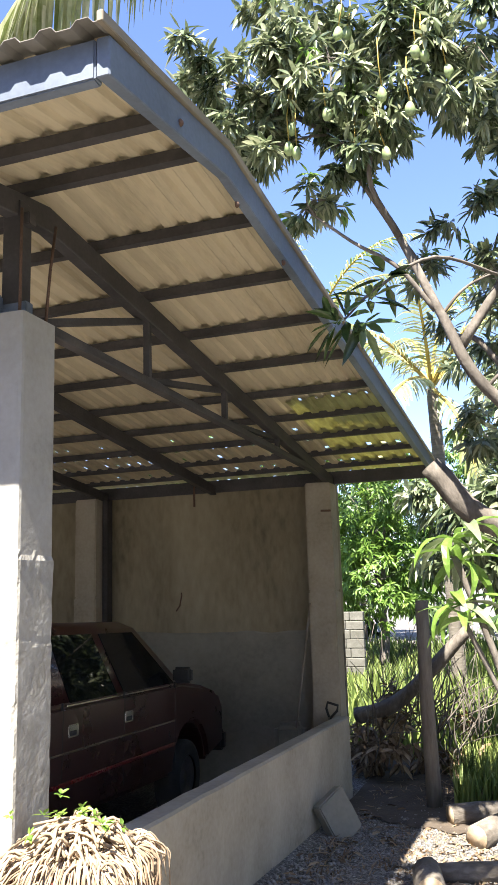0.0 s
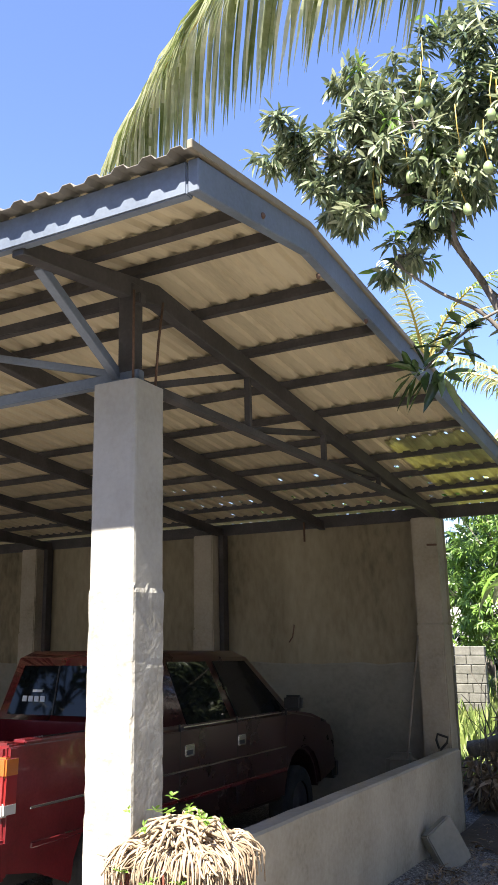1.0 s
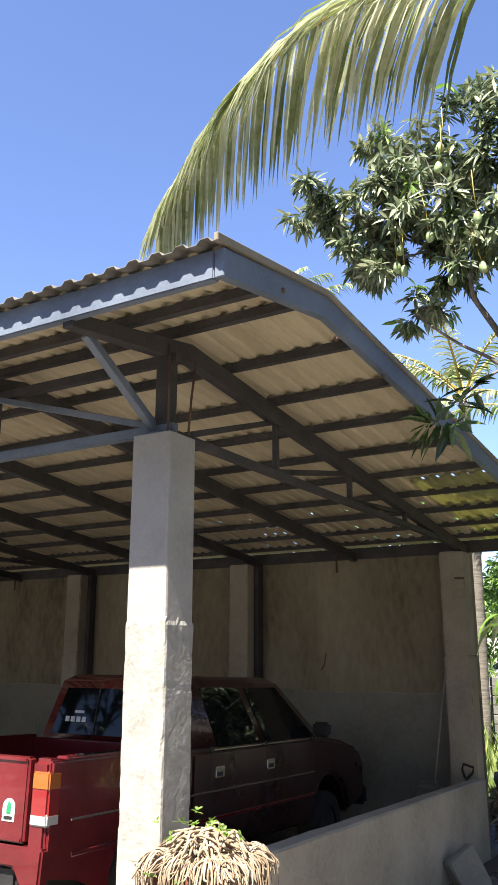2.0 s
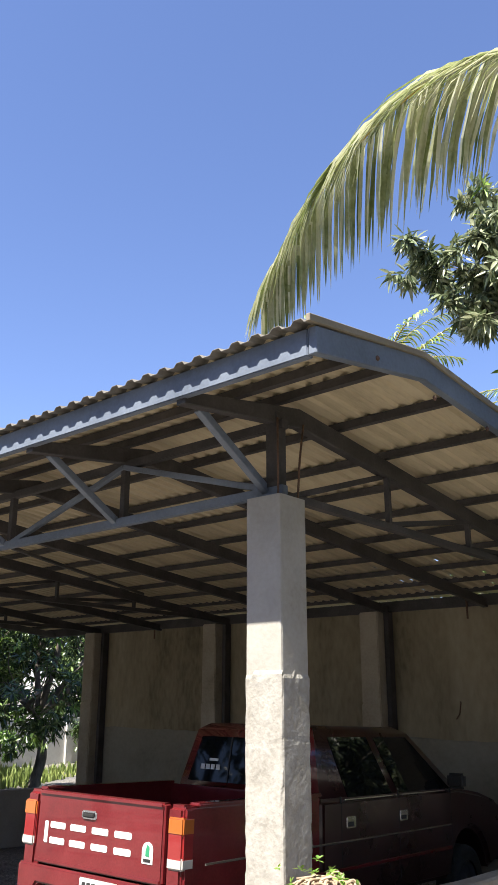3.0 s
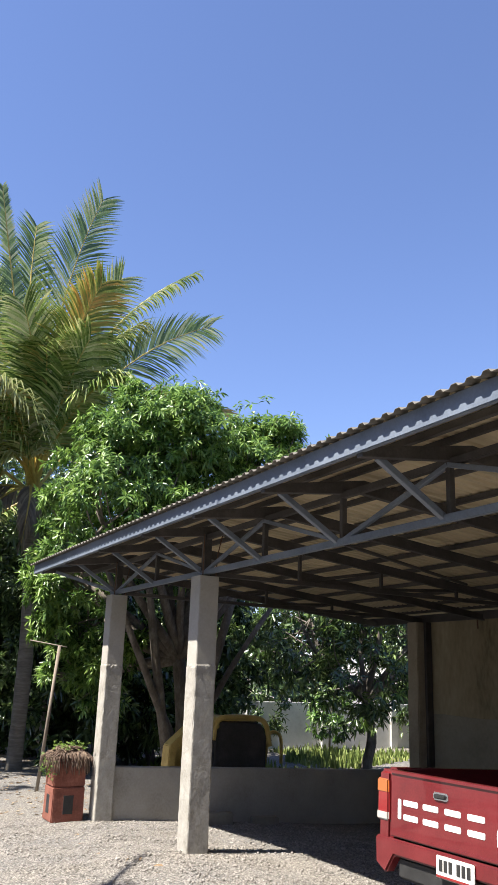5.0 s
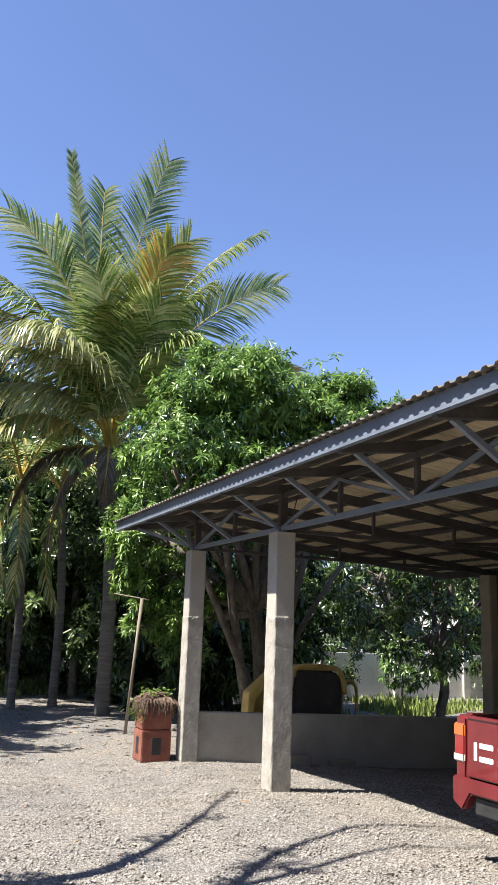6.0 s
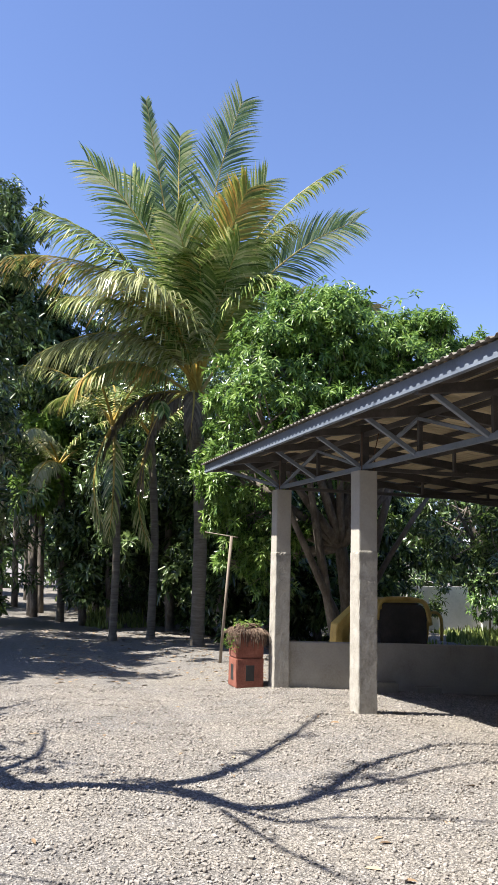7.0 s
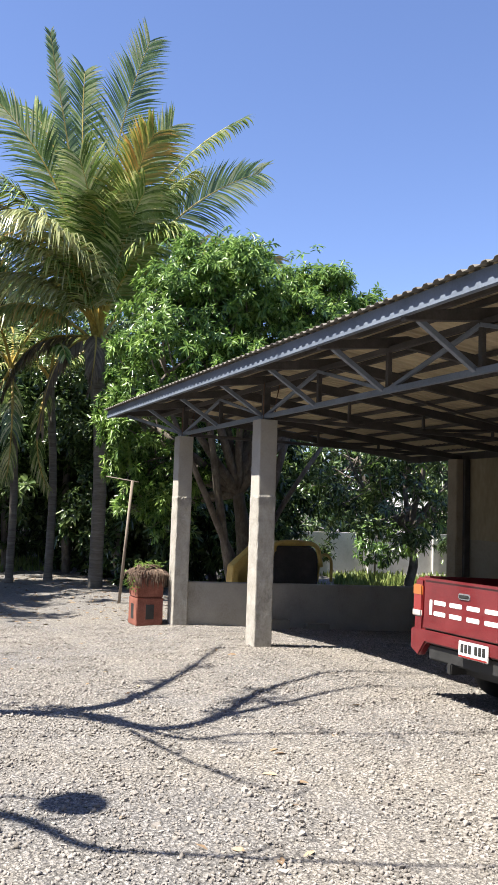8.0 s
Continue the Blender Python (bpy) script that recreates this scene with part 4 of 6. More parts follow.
    rim = ring("rim", [(-0.1, 0.195), (0.07, 0.195), (0.085, 0.185), (0.05, 0.15), (0.035, 0.07), (0.06, 0.05), (0.06, 0.001)], M_DARKSTEEL)
    for sg in (-1, 1):
        for y in (RW, FW):
            w = part("wheel", tyre, t, "black tyre", pose(0.68 * sg, y, 0.36 if y == RW else 0.31, 0, 0, 0 if sg > 0 else 180))
            part("rim", rim, w, "steel rim")
    return t


truck = pickup()


# ---- planters with dried stems ----
def planter(x, y, w, h, seed, green=14, stems=M_ROOTS, label="red painted block planter overflowing with dried pale stems"):
    rng = random.Random(seed)
    p = thing("planter", label, "planter", (x, y, gz(x, y) - 0.01), group="planters beside the posts")
    part("lower_block", box("lower_block", (-w / 2, -w / 2, 0), (w / 2, w / 2, h * 0.52), M_TERRA, 0.012, 2, 0.006, 4), p)
    # The block is solid; black plates stand for the shade in its hollows.
    part("hollow_shade", box("hollow_shade", (-w * 0.16, -w / 2 - 0.004, h * 0.12), (w * 0.16, -w / 2 + 0.02, h * 0.4), M_BLACK, 0.004, 1), p, "black plate for the shade inside the block's hollow")
    part("hollow_shade", box("hollow_shade", (w / 2 - 0.02, -w * 0.16, h * 0.12), (w / 2 + 0.004, w * 0.16, h * 0.4), M_BLACK, 0.004, 1), p, "black plate for the shade inside the block's hollow")
    part("pot", prism("pot", [(-w * 0.46, h * 0.525), (w * 0.46, h * 0.525), (w * 0.52, h), (-w * 0.52, h)], -w * 0.5, w * 0.5, M_TERRA, "y", 0.012, 2), p, "square terracotta pot")
    runs = []
    for _ in range(620):
        a = rng.uniform(0, 2 * math.pi)
        r = w * 0.5 * rng.uniform(0.1, 1.0)
        c, s = math.cos(a), math.sin(a)
        out = w * rng.uniform(0.52, 0.68)
        square = 0.96 / max(abs(c), abs(s))
        drop = rng.uniform(0.02, 0.26) * (1 if rng.random() < 0.8 else 0.3)
        k = Vector((c * r, s * r, h + rng.uniform(0, 0.03)))
        tw = rng.uniform(-0.5, 0.5)
        e = Vector((math.cos(a + tw * 0.5), math.sin(a + tw * 0.5), 0)) * min(1.22, square)
        k.x, k.y = k.x * square, k.y * square
        pts = curve_pts([k, k.lerp(e * out, 0.5) + Vector((0, 0, h * 0.5 + rng.uniform(0.005, 0.035))), e * out + Vector((0, 0, h - 0.02)), e * out * 1.03 + Vector((rng.uniform(-0.03, 0.03), rng.uniform(-0.03, 0.03), h - drop))], 3)
        rr = rng.uniform(0.0028, 0.0065)
        runs.append((pts, [rr * (1 - 0.4 * i / len(pts)) for i in range(len(pts))]))
    for _ in range(90):
        a, b = rng.uniform(0, 6.28), rng.uniform(0, 6.28)
        r1, r2 = w * rng.uniform(0, 0.5), w * rng.uniform(0.2, 0.6)
        z = h + rng.uniform(0.04, 0.085)
        runs.append((curve_pts([(math.cos(a) * r1, math.sin(a) * r1, z), ((math.cos(a) * r1 + math.cos(b) * r2) / 2, (math.sin(a) * r1 + math.sin(b) * r2) / 2, z + 0.03), (math.cos(b) * r2, math.sin(b) * r2, z - 0.03)], 3), [0.006] * 7))
    d = part("stem_tangle", tubes("stem_tangle", runs, stems, 5), p, "tangle of dried stems")
    d["kind"] = "stuff"
    cs = [(rng.uniform(-0.5, 0.5) * w, rng.uniform(-0.5, 0.5) * w, h + rng.uniform(0.07, 0.17)) for _ in range(green)] + [(w * rng.uniform(-0.7, 0.7), -w * rng.uniform(0.5, 0.7), h - rng.uniform(0, 0.3)) for _ in range(green)]
    lf = part("sprout_growth", leaves_mesh("sprout_growth", cs, [(rng.gauss(0, 0.4), rng.gauss(0, 0.4), 1) for _ in cs], M_YOUNG, 6, 0.032, 0.016, 0.2, seed), p, "small green sprouts")
    lf["kind"] = "stuff"
    return p


planter(0.34, -0.1, 0.39, 0.88, 3)
planter(-9.12, -0.34, 0.45, 0.86, 4, 60, M_WITHERED, "red painted block planter with withered brown trailing stems")


# ---- trees ----
def mango(base, fork, lobes, label, leaf=M_MANGO, size=0.19, per=9, seed=1, r0=0.12, trunk_r=0.2, twigs=14, droop=0.5, young=None, group="", shell=0.55, stems=None, hub=None):
    t = thing("mango_tree", label, "tree", group=group)
    ps, ax = crown_points(lobes, seed, shell)
    b, f = Vector(base), Vector(fork)
    bend = b.lerp(f, 0.5) + Vector((0.1 * noise.noise(b), 0.12, 0))
    pts = curve_pts([b - Vector((0, 0, 0.3)), b + (f - b) * 0.1, bend, f], 5)
    part("trunk", tube("trunk", pts, [trunk_r * (1.25 - 0.5 * i / (len(pts) - 1)) for i in range(len(pts))], M_BARK, 10, 0.25), t, "grey-brown bark")
    for a, c, r in stems or ():
        sp = curve_pts([a, Vector(a).lerp(Vector(c), 0.45) + Vector((0.15, -0.12, 0.1)), c], 6)
        part("stem", tube("stem", sp, [r * (1.1 - 0.55 * i / (len(sp) - 1)) for i in range(len(sp))], M_BARK, 8, 0.25), t, "forked grey stem")
    br = part("branchwork", tubes("branchwork", limb_runs(hub or fork, lobes, ps, seed, r0, twigs), M_BARK, 6, 0.1), t)
    br["kind"] = "stuff"
    me = leaves_mesh("crown", ps, ax, leaf, per, size, size * 0.25, droop, seed)
    c = part("crown", me, t, "dense hanging leaf whorls")
    c["kind"] = "stuff"
    if young:
        rng = np.random.default_rng(seed + 50)
        pick = rng.choice(len(ps), min(young, len(ps)), replace=False)
        c2 = part("young_growth", leaves_mesh("young_growth", ps[pick] + ax[pick] / np.linalg.norm(ax[pick], axis=1, keepdims=True) * 0.08, ax[pick], M_YOUNG, 9, size * 1.0, size * 0.24, droop, seed + 9), t, "fresh bright green leaf tips")
        c2["kind"] = "stuff"
    return t


def palm(base, top, fronds, label, radius=0.17, leaf=0.75, seed=1, n=58, width=0.04, yellow=(), droop=0.9, group="coconut palms", thick=0.045, keep=0.97):
    t = thing("coconut_palm", label, "palm tree", group=group)
    f = palm_trunk(t, base, top, radius)
    for i, (az, el, ln, bend) in enumerate(fronds):
        ra = arc(f + Vector((0, 0, 0.05 * (i % 3))), az, el, ln, bend, 14, 12 * math.sin(i * 2.1))
        mats = (M_FRONDYEL if i in yellow else M_FROND, M_RACHIS)
        part("frond", frond_mesh(ra, leaf, n, seed * 100 + i, width, droop, mats, thick, keep, 0.8, 0.08, 0.12, 0.11), t, "yellowing frond" if i in yellow else "")
    return t


def palm_trunk(t, base, top, radius):
    b, f = Vector(base), Vector(top)
    pts = curve_pts([b - Vector((0, 0, 0.3)), b + Vector((0, 0, 0.15)), b.lerp(f, 0.5) + Vector((0.0, 0.1, 0)), f], 12)
    m = len(pts) - 1
    part("trunk", tube("trunk", pts, [radius * (1.45 - 0.6 * min(1, i / m * 3)) * (1 + 0.05 * (i % 2)) * (1 - 0.15 * i / m) for i in range(m + 1)], M_PALMBARK, 12, 0.06), t, "ringed grey trunk")
    return f


def yard_palm():
    """The palm at the yard's far edge: each frond by its tip, the rise of its arch, its leaflets and its tint."""
    t = thing("coconut_palm", "tall coconut palm with upright green and yellowing fronds", "palm tree", group="coconut palms")
    f = palm_trunk(t, (-15.2, 0.35, -0.15), (-15.1, 0.1, 5.7), 0.2)
    blade, hang = Vector((1, 0.1, 0.15)), Vector((0, 0, 1))
    plan = (
        ((-14.6, -1.5, 12.75), (0.0, -0.1, 0.3), 0.42, blade, 0.25, 0),
        ((-16.2, -0.3, 12.9), (0.0, -0.3, 0.5), 1.15, blade, 0.3, 0),
        ((-15.2, 1.1, 13.6), (0.0, -0.5, 0.6), 1.2, blade, 0.3, 0),
        ((-14.2, 3.4, 11.7), (0.0, -1.0, 0.9), 0.8, hang, 0.7, 0),
        ((-15.4, 4.4, 10.9), (0.0, -0.7, 0.9), 1.25, blade, 0.4, 0),
        ((-16.6, 5.7, 9.0), (0.0, -0.6, 1.6), 1.0, blade, 0.5, 2),
        ((-13.2, 0.7, 10.2), (0.2, -0.2, 0.7), 1.2, blade, 0.45, 2),
        ((-15.5, -2.7, 11.4), (0.0, 0.7, 0.9), 1.2, blade, 0.4, 0),
        ((-16.3, -1.5, 11.6), (0.0, 0.4, 0.6), 1.2, blade, 0.4, 0),
        ((-14.4, -3.7, 9.5), (0.0, 0.8, 1.1), 1.5, hang, 1.0, 0),
        ((-15.0, -4.3, 8.6), (0.0, 1.0, 1.7), 1.7, hang, 1.1, 2),
        ((-15.0, -3.7, 6.3), (0.0, 0.4, 1.6), 1.5, hang, 1.1, 1),
        ((-14.2, -3.0, 5.2), (0.2, -0.5, 1.3), 1.0, hang, 1.0, 2),
        ((-13.5, -0.9, 9.4), (0.2, 0.1, 0.6), 1.25, blade, 0.4, 0),
        ((-14.0, 2.0, 9.9), (0.2, -0.4, 0.8), 1.2, hang, 0.9, 0),
        ((-17.2, 2.6, 10.6), (0.0, -0.6, 0.7), 1.2, blade, 0.4, 0),
        ((-13.3, -2.3, 7.9), (0.3, 0.2, 1.2), 1.6, hang, 1.0, 1),
        ((-13.2, 1.5, 8.2), (0.3, 0.0, 1.2), 1.2, hang, 0.9, 0),
        ((-13.6, -0.3, 8.6), (0.3, 0.0, 0.9), 1.3, hang, 0.8, 0),
        ((-13.4, 0.6, 8.9), (0.3, 0.0, 0.8), 1.2, blade, 0.5, 0),
        ((-14.6, 1.6, 11.2), (0.0, -0.4, 0.6), 1.2, blade, 0.4, 0),
        ((-14.0, -3.2, 7.4), (0.2, 0.3, 1.3), 1.2, hang, 1.0, 0),
        ((-14.7, -1.2, 3.4), (0.3, -0.5, 0.7), 0.6, hang, 1.2, 3),
        ((-14.6, 0.9, 3.8), (0.3, 0.5, 0.7), 0.6, hang, 1.2, 3),
        ((-15.3, -2.0, 4.2), (0.0, -0.6, 0.9), 0.7, hang, 1.2, 3),
        ((-14.3, -0.2, 4.4), (0.5, 0.0, 0.7), 0.6, hang, 1.2, 3))
    tints = (M_FROND, M_FRONDYEL, M_FRONDAMBER, M_FRONDDRY)
    for i, (tip, rise, leaf, face, droop, tint) in enumerate(plan):
        b = f + Vector((0.1 * math.sin(i * 2.4), 0.1 * math.cos(i * 2.4), 0.04 * (i % 4)))
        tip = Vector(tip)
        mid = b.lerp(tip, 0.5) + Vector(rise) * 1.2
        ra = [b * (1 - u) ** 2 + mid * 2 * u * (1 - u) + tip * u * u for u in (k / 14 for k in range(15))]
        part("frond", frond_mesh(ra, leaf, 112, 500 + i, 0.046, droop, (tints[tint], M_RACHIS), 0.045, 0.97, 0.8, 0.1, 0.14, 0.045, face), t, ("", "pale yellowing frond", "frond with orange dying leaflets", "dead brown hanging frond")[tint])


yard_palm()

# leafy mango tree beyond the carport's far end
mango((-11.86, 2.66, -0.2), (-11.86, 2.49, 2.13), [((-11.69, 1.29, 5.78), (1.27, 1.27, 1.27), 646), ((-11.69, 2.31, 6.38), (1.36, 1.27, 1.27), 646), ((-11.86, 3.76, 6.12), (1.36, 1.36, 1.19), 595), ((-11.86, 4.9, 6.15), (1.05, 1.05, 0.98), 520), ((-11.7, 4.2, 6.45), (1.0, 1.0, 0.85), 420), ((-11.6, 1.7, 6.5), (1.0, 1.0, 1.0), 420), ((-11.26, 0.44, 4.68), (0.94, 0.94, 1.02), 323),
      ((-12.58, 0.53, 3.47), (0.74, 0.7, 1.4), 289), ((-11.0, 2.23, 4.51), (1.1, 1.36, 0.85), 408), ((-12.2, 1.18, 2.82), (0.65, 0.74, 1.02), 187), ((-13.04, 0.11, 3.93), (0.65, 0.47, 0.84), 144), ((-13.04, 0.34, 2.54), (0.56, 0.47, 0.65), 102), ((-13.0, 0.45, 1.75), (0.5, 0.45, 0.7), 70), ((-12.9, 1.2, 1.6), (0.6, 0.6, 0.7), 90), ((-13.04, 3.17, 5.02), (1.53, 1.87, 1.53), 289)],
      "large dense mango tree with glossy bright green leaves", M_MANGO, 0.165, 11, 11, 0.11, 0.17, 12, 0.6, 2600, "mango trees",
      stems=(((-11.86, 2.49, -0.2), (-11.51, 1.55, 4.0), 0.111), ((-11.86, 2.74, -0.2), (-11.69, 3.76, 4.17), 0.119), ((-11.77, 2.4, 0.68), (-11.26, 0.7, 3.66), 0.085), ((-11.94, 2.82, 0.6), (-11.69, 5.12, 4.17), 0.068)))

# shaded orchard seen through the carport
for i, (x, y, h) in enumerate(((-14.2, 8.6, 3.4), (-17.8, 15.5, 3.4), (-12.2, 14.0, 3.4), (-11.5, 19.0, 3.8), (-20.0, 20.0, 3.8))):
    lobes = [((x + dx, y + dy, h + dz), (1.5, 1.5, 1.2), 230) for dx, dy, dz in ((0, 0, 0.7), (1.6, 0.6, -0.2), (-1.5, -0.7, 0), (0.4, 1.7, 0), (-0.3, -1.7, -0.3), (0.6, -0.4, 1.7), (1.2, -0.9, -1.5), (-0.9, 1.2, -1.4))]
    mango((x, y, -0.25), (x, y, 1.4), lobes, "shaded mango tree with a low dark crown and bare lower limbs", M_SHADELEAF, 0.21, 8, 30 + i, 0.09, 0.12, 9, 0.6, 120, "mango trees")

# thicket along the track
for i, (x, y, h, w) in enumerate(((-17.5, 1.6, 2.2, 1.5), (-20.5, 0.9, 2.4, 1.7), (-24, 1.2, 2.8, 2.0), (-28, 0.9, 2.8, 2.2), (-33, 0.6, 3.0, 2.6), (-40, 0.6, 3.2, 3.0), (-18.5, 3.5, 5.4, 2.2), (-23, 2.6, 6.2, 2.6), (-29, 2.0, 6.6, 3.0), (-37, 2.0, 7.0, 3.4), (-19.5, 0.6, 4.6, 1.8), (-25, 0.0, 5.0, 2.0), (-33, -2.8, 6.6, 2.4), (-27, -1.2, 7.2, 2.0), (-22.0, -0.7, 5.2, 1.9), (-26, -2.6, 7.6, 2.2), (-21.5, -1.6, 2.4, 1.2), (-17.2, 4.2, 1.7, 1.4), (-18.2, 6.2, 3.2, 1.5), (-16.6, 2.6, 2.6, 1.3), (-24.0, -2.9, 4.9, 1.2), (-25.0, -0.8, 7.4, 2.0), (-28.5, -3.4, 8.2, 2.3), (-20.5, -0.9, 3.4, 1.3), (-24.5, -3.0, 9.0, 1.4), (-25.5, -4.8, 12.8, 1.7), (-25.0, -4.0, 9.8, 1.7))):
    ls = [((x + dx * w, y + dy * w * 0.4, max(0.9, h + dz * w)), (w, w * 0.7, w * 0.85), 230) for dx, dy, dz in ((0, 0, 0), (0.7, 0.3, -0.75), (-0.7, -0.2, -0.6), (0.2, -0.5, 0.5), (-0.4, 0.6, 0.7))]
    ps, ax = crown_points(ls, 70 + i)
    t = thing("thicket_tree", "dense dark broadleaf tree of the thicket beside the track", "tree", group="thicket trees")
    part("trunk", tube("trunk", curve_pts([(x, y, -0.3), (x + 0.1, y - 0.15, h * 0.5), (x, y, h)], 5), [0.13 - 0.006 * k for k in range(11)], M_BARK, 8, 0.2), t)
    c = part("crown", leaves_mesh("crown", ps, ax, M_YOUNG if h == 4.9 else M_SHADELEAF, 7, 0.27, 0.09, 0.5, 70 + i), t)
    c["kind"] = "stuff"

# dark belt beyond the orchard and at the track's end
for i, (x, y) in enumerate(((-27, 9), (-28, 15), (-27, 21), (-25, 28), (-19, 32), (-12, 30), (-5, 31), (-50, -4), (-52, 0), (-48, -8), (-46, 4), (3, 31), (10, 27))):
    ls = [((x + dx, y + dy, 3.2 + dz), (2.6, 2.6, 2.2), 110) for dx, dy, dz in ((0, 0, 0), (1.8, 1.0, -1.4), (-1.6, -1.2, -1.2), (0.3, -0.6, 2.2), (-0.6, 1.4, 1.6))]
    ps, ax = crown_points(ls, 200 + i)
    t = thing("thicket_tree", "distant dense broadleaf tree closing the view", "tree", group="thicket trees")
    part("trunk", tube("trunk", curve_pts([(x, y, -0.3), (x, y, 1.5), (x, y, 3.2)], 3), [0.2] * 7, M_BARK, 8, 0.2), t)
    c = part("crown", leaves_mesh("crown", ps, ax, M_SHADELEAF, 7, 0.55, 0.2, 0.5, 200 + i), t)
    c["kind"] = "stuff"

# unseen trees behind and beside the walker, added to cut low sky light
for i, (x, y) in enumerate(((-9, -15), (-4.5, -13.5), (-0.5, -13), (3.5, -13), (8, -12), (12, -8), (9.6, -1.8), (8.8, 3.6), (6.6, 5.6))):
    ls = [((x + dx, y + dy, 5.4 + dz), (2.3, 2.0, 2.2), 110) for dx, dy, dz in ((0, 0, 0), (1.8, 0.4, -1.8), (-1.8, -0.4, -1.6), (0.3, -0.6, 2.6), (-0.5, 0.3, -3.2), (1.2, -0.4, 4.2), (-1.4, -0.2, 3.0))]
    ps, ax = crown_points(ls, 230 + i)
    t = thing("thicket_tree", "tall unseen leafy tree added to cut low sky light over the yard", "tree", group="thicket trees")
    part("trunk", tube("trunk", curve_pts([(x, y, -0.3), (x, y, 2), (x, y, 4.6)], 3), [0.2] * 7, M_BARK, 8, 0.2), t)
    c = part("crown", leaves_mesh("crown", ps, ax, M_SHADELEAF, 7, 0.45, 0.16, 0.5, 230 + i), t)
    c["kind"] = "stuff"

# slimmer palms of the thicket
palm((-17.0, -1.35, -0.15), (-16.9, -1.6, 5.1), [(az, el, 3.0, 75) for az, el in ((-90, 60), (-30, 50), (40, 60), (100, 50), (170, 60), (-140, 45), (0, -55), (-70, -60))], "slim coconut palm with hanging dry fronds", 0.12, 0.6, 3, 60, 0.04, (), 0.9)
palm((-22.5, -2.2, -0.15), (-22.3, -2.5, 4.6), [(az, el, 3.0, 80) for az, el in ((-90, 55), (-30, 45), (60, 60), (120, 50), (-150, 40), (-60, -35), (-20, 10))], "slim coconut palm with yellowing fronds", 0.15, 0.7, 4, 60, 0.045, (0, 1, 5, 6))
palm((-17.0, -0.4, -0.15), (-17.0, -0.6, 4.9), [(az, el, 3.2, 80) for az, el in ((-70, 55), (-10, 35), (80, 50), (150, 60), (-130, 50), (-40, -60))], "slim coconut palm among mango leaves", 0.13, 0.6, 5, 60, 0.04)

# tall trees on the track's other side
for i, (x, y, z0) in enumerate(((-15.8, -6.1, 5.3), (-21.5, -5.8, 3.6), (-29.0, -6.2, 3.6), (-12.5, -8.6, 6.0), (-38.0, -6.5, 3.8))):
    ls = [((x + dx, y + dy, z0 + dz), (1.7, 1.6, 1.6), 170) for dx, dy, dz in ((0, 0.3, 0), (0.9, 0.9, 2.0), (-0.9, 0.8, 1.5), (0, -0.6, 3.0), (0.5, 1.0, -1.8), (-1.6, 0.2, -0.8), (1.4, -0.6, 0.4), (0.2, 0.2, 3.8), (-0.4, 0.6, -3.0))]
    mango((x, y - 0.6, -0.15), (x, y - 0.4, 2.8), ls, "tall shady broadleaf tree beside the track", M_SHADELEAF, 0.3, 8, 90 + i, 0.12, 0.2, 8, 0.5, 20, "trees beside the track")

# mango tree with fruit leaning over the roof
near_lobes = [((-0.02, 2.1, 5.42), (0.3, 0.4, 0.24), 42), ((0.3, 2.1, 5.12), (0.36, 0.4, 0.34), 80), ((0.62, 2.15, 5.2), (0.42, 0.45, 0.42), 90), ((0.5, 2.1, 4.72), (0.2, 0.3, 0.3), 26), ((1.0, 2.25, 5.35), (0.5, 0.5, 0.5), 110), ((1.4, 2.3, 5.2), (0.5, 0.5, 0.6), 110), ((1.85, 2.4, 5.35), (0.5, 0.6, 0.7), 100), ((0.75, 2.4, 5.85), (0.5, 0.55, 0.35), 70),
              ((1.5, 2.5, 5.95), (0.6, 0.6, 0.5), 90), ((0.66, 2.3, 4.42), (0.18, 0.3, 0.2), 14), ((0.95, 2.3, 4.75), (0.3, 0.3, 0.25), 26), ((1.75, 2.9, 4.35), (0.45, 0.4, 0.4), 34), ((2.15, 2.9, 4.6), (0.5, 0.5, 0.6), 48), ((1.75, 3.8, 3.75), (0.55, 0.5, 0.55), 50), ((1.3, 3.4, 4.1), (0.3, 0.3, 0.3), 12),
              ((2.0, 2.65, 3.85), (0.36, 0.4, 0.4), 36), ((2.15, 2.7, 3.2), (0.35, 0.4, 0.35), 26), ((2.5, 3.2, 5.2), (0.8, 0.8, 0.9), 80), ((1.75, 4.2, 3.0), (0.45, 0.5, 0.4), 34), ((2.6, 4.2, 4.0), (0.8, 0.8, 0.8), 80), ((3.3, 2.6, 5.6), (1.0, 1.0, 1.0), 120), ((3.6, 3.6, 4.4), (0.9, 0.9, 0.9), 110),
              # unseen outer lobes, added to keep light off the carport's open side
              ((4.3, 2.2, 2.9), (0.9, 1.0, 1.0), 160), ((4.5, 3.6, 2.6), (0.9, 1.0, 1.1), 160), ((4.2, 4.9, 2.6), (0.9, 0.9, 1.1), 150), ((4.8, 1.0, 3.9), (1.0, 1.0, 1.0), 150), ((4.9, 2.4, 4.9), (1.1, 1.1, 1.0), 160)]
near_lobes = [(c, r, int(n * 1.45)) for c, r, n in near_lobes]
near_mango = mango((3.9, 4.9, -0.1), (3.0, 3.7, 3.0), near_lobes, "mango tree with hanging pale green fruit reaching over the roof", M_MANGODARK, 0.135, 10, 7, 0.014, 0.16, 7, 0.75, 70, "mango trees", 0.3, None, [(3.0, 3.7, 3.0), (2.3, 2.9, 2.6), (1.73, 2.55, 3.0), (1.49, 2.5, 3.51), (1.25, 2.5, 4.1), (1.01, 2.5, 4.56), (0.83, 2.4, 4.9), (1.3, 2.3, 4.95), (2.08, 2.78, 4.5), (0.7, 2.36, 4.3)])
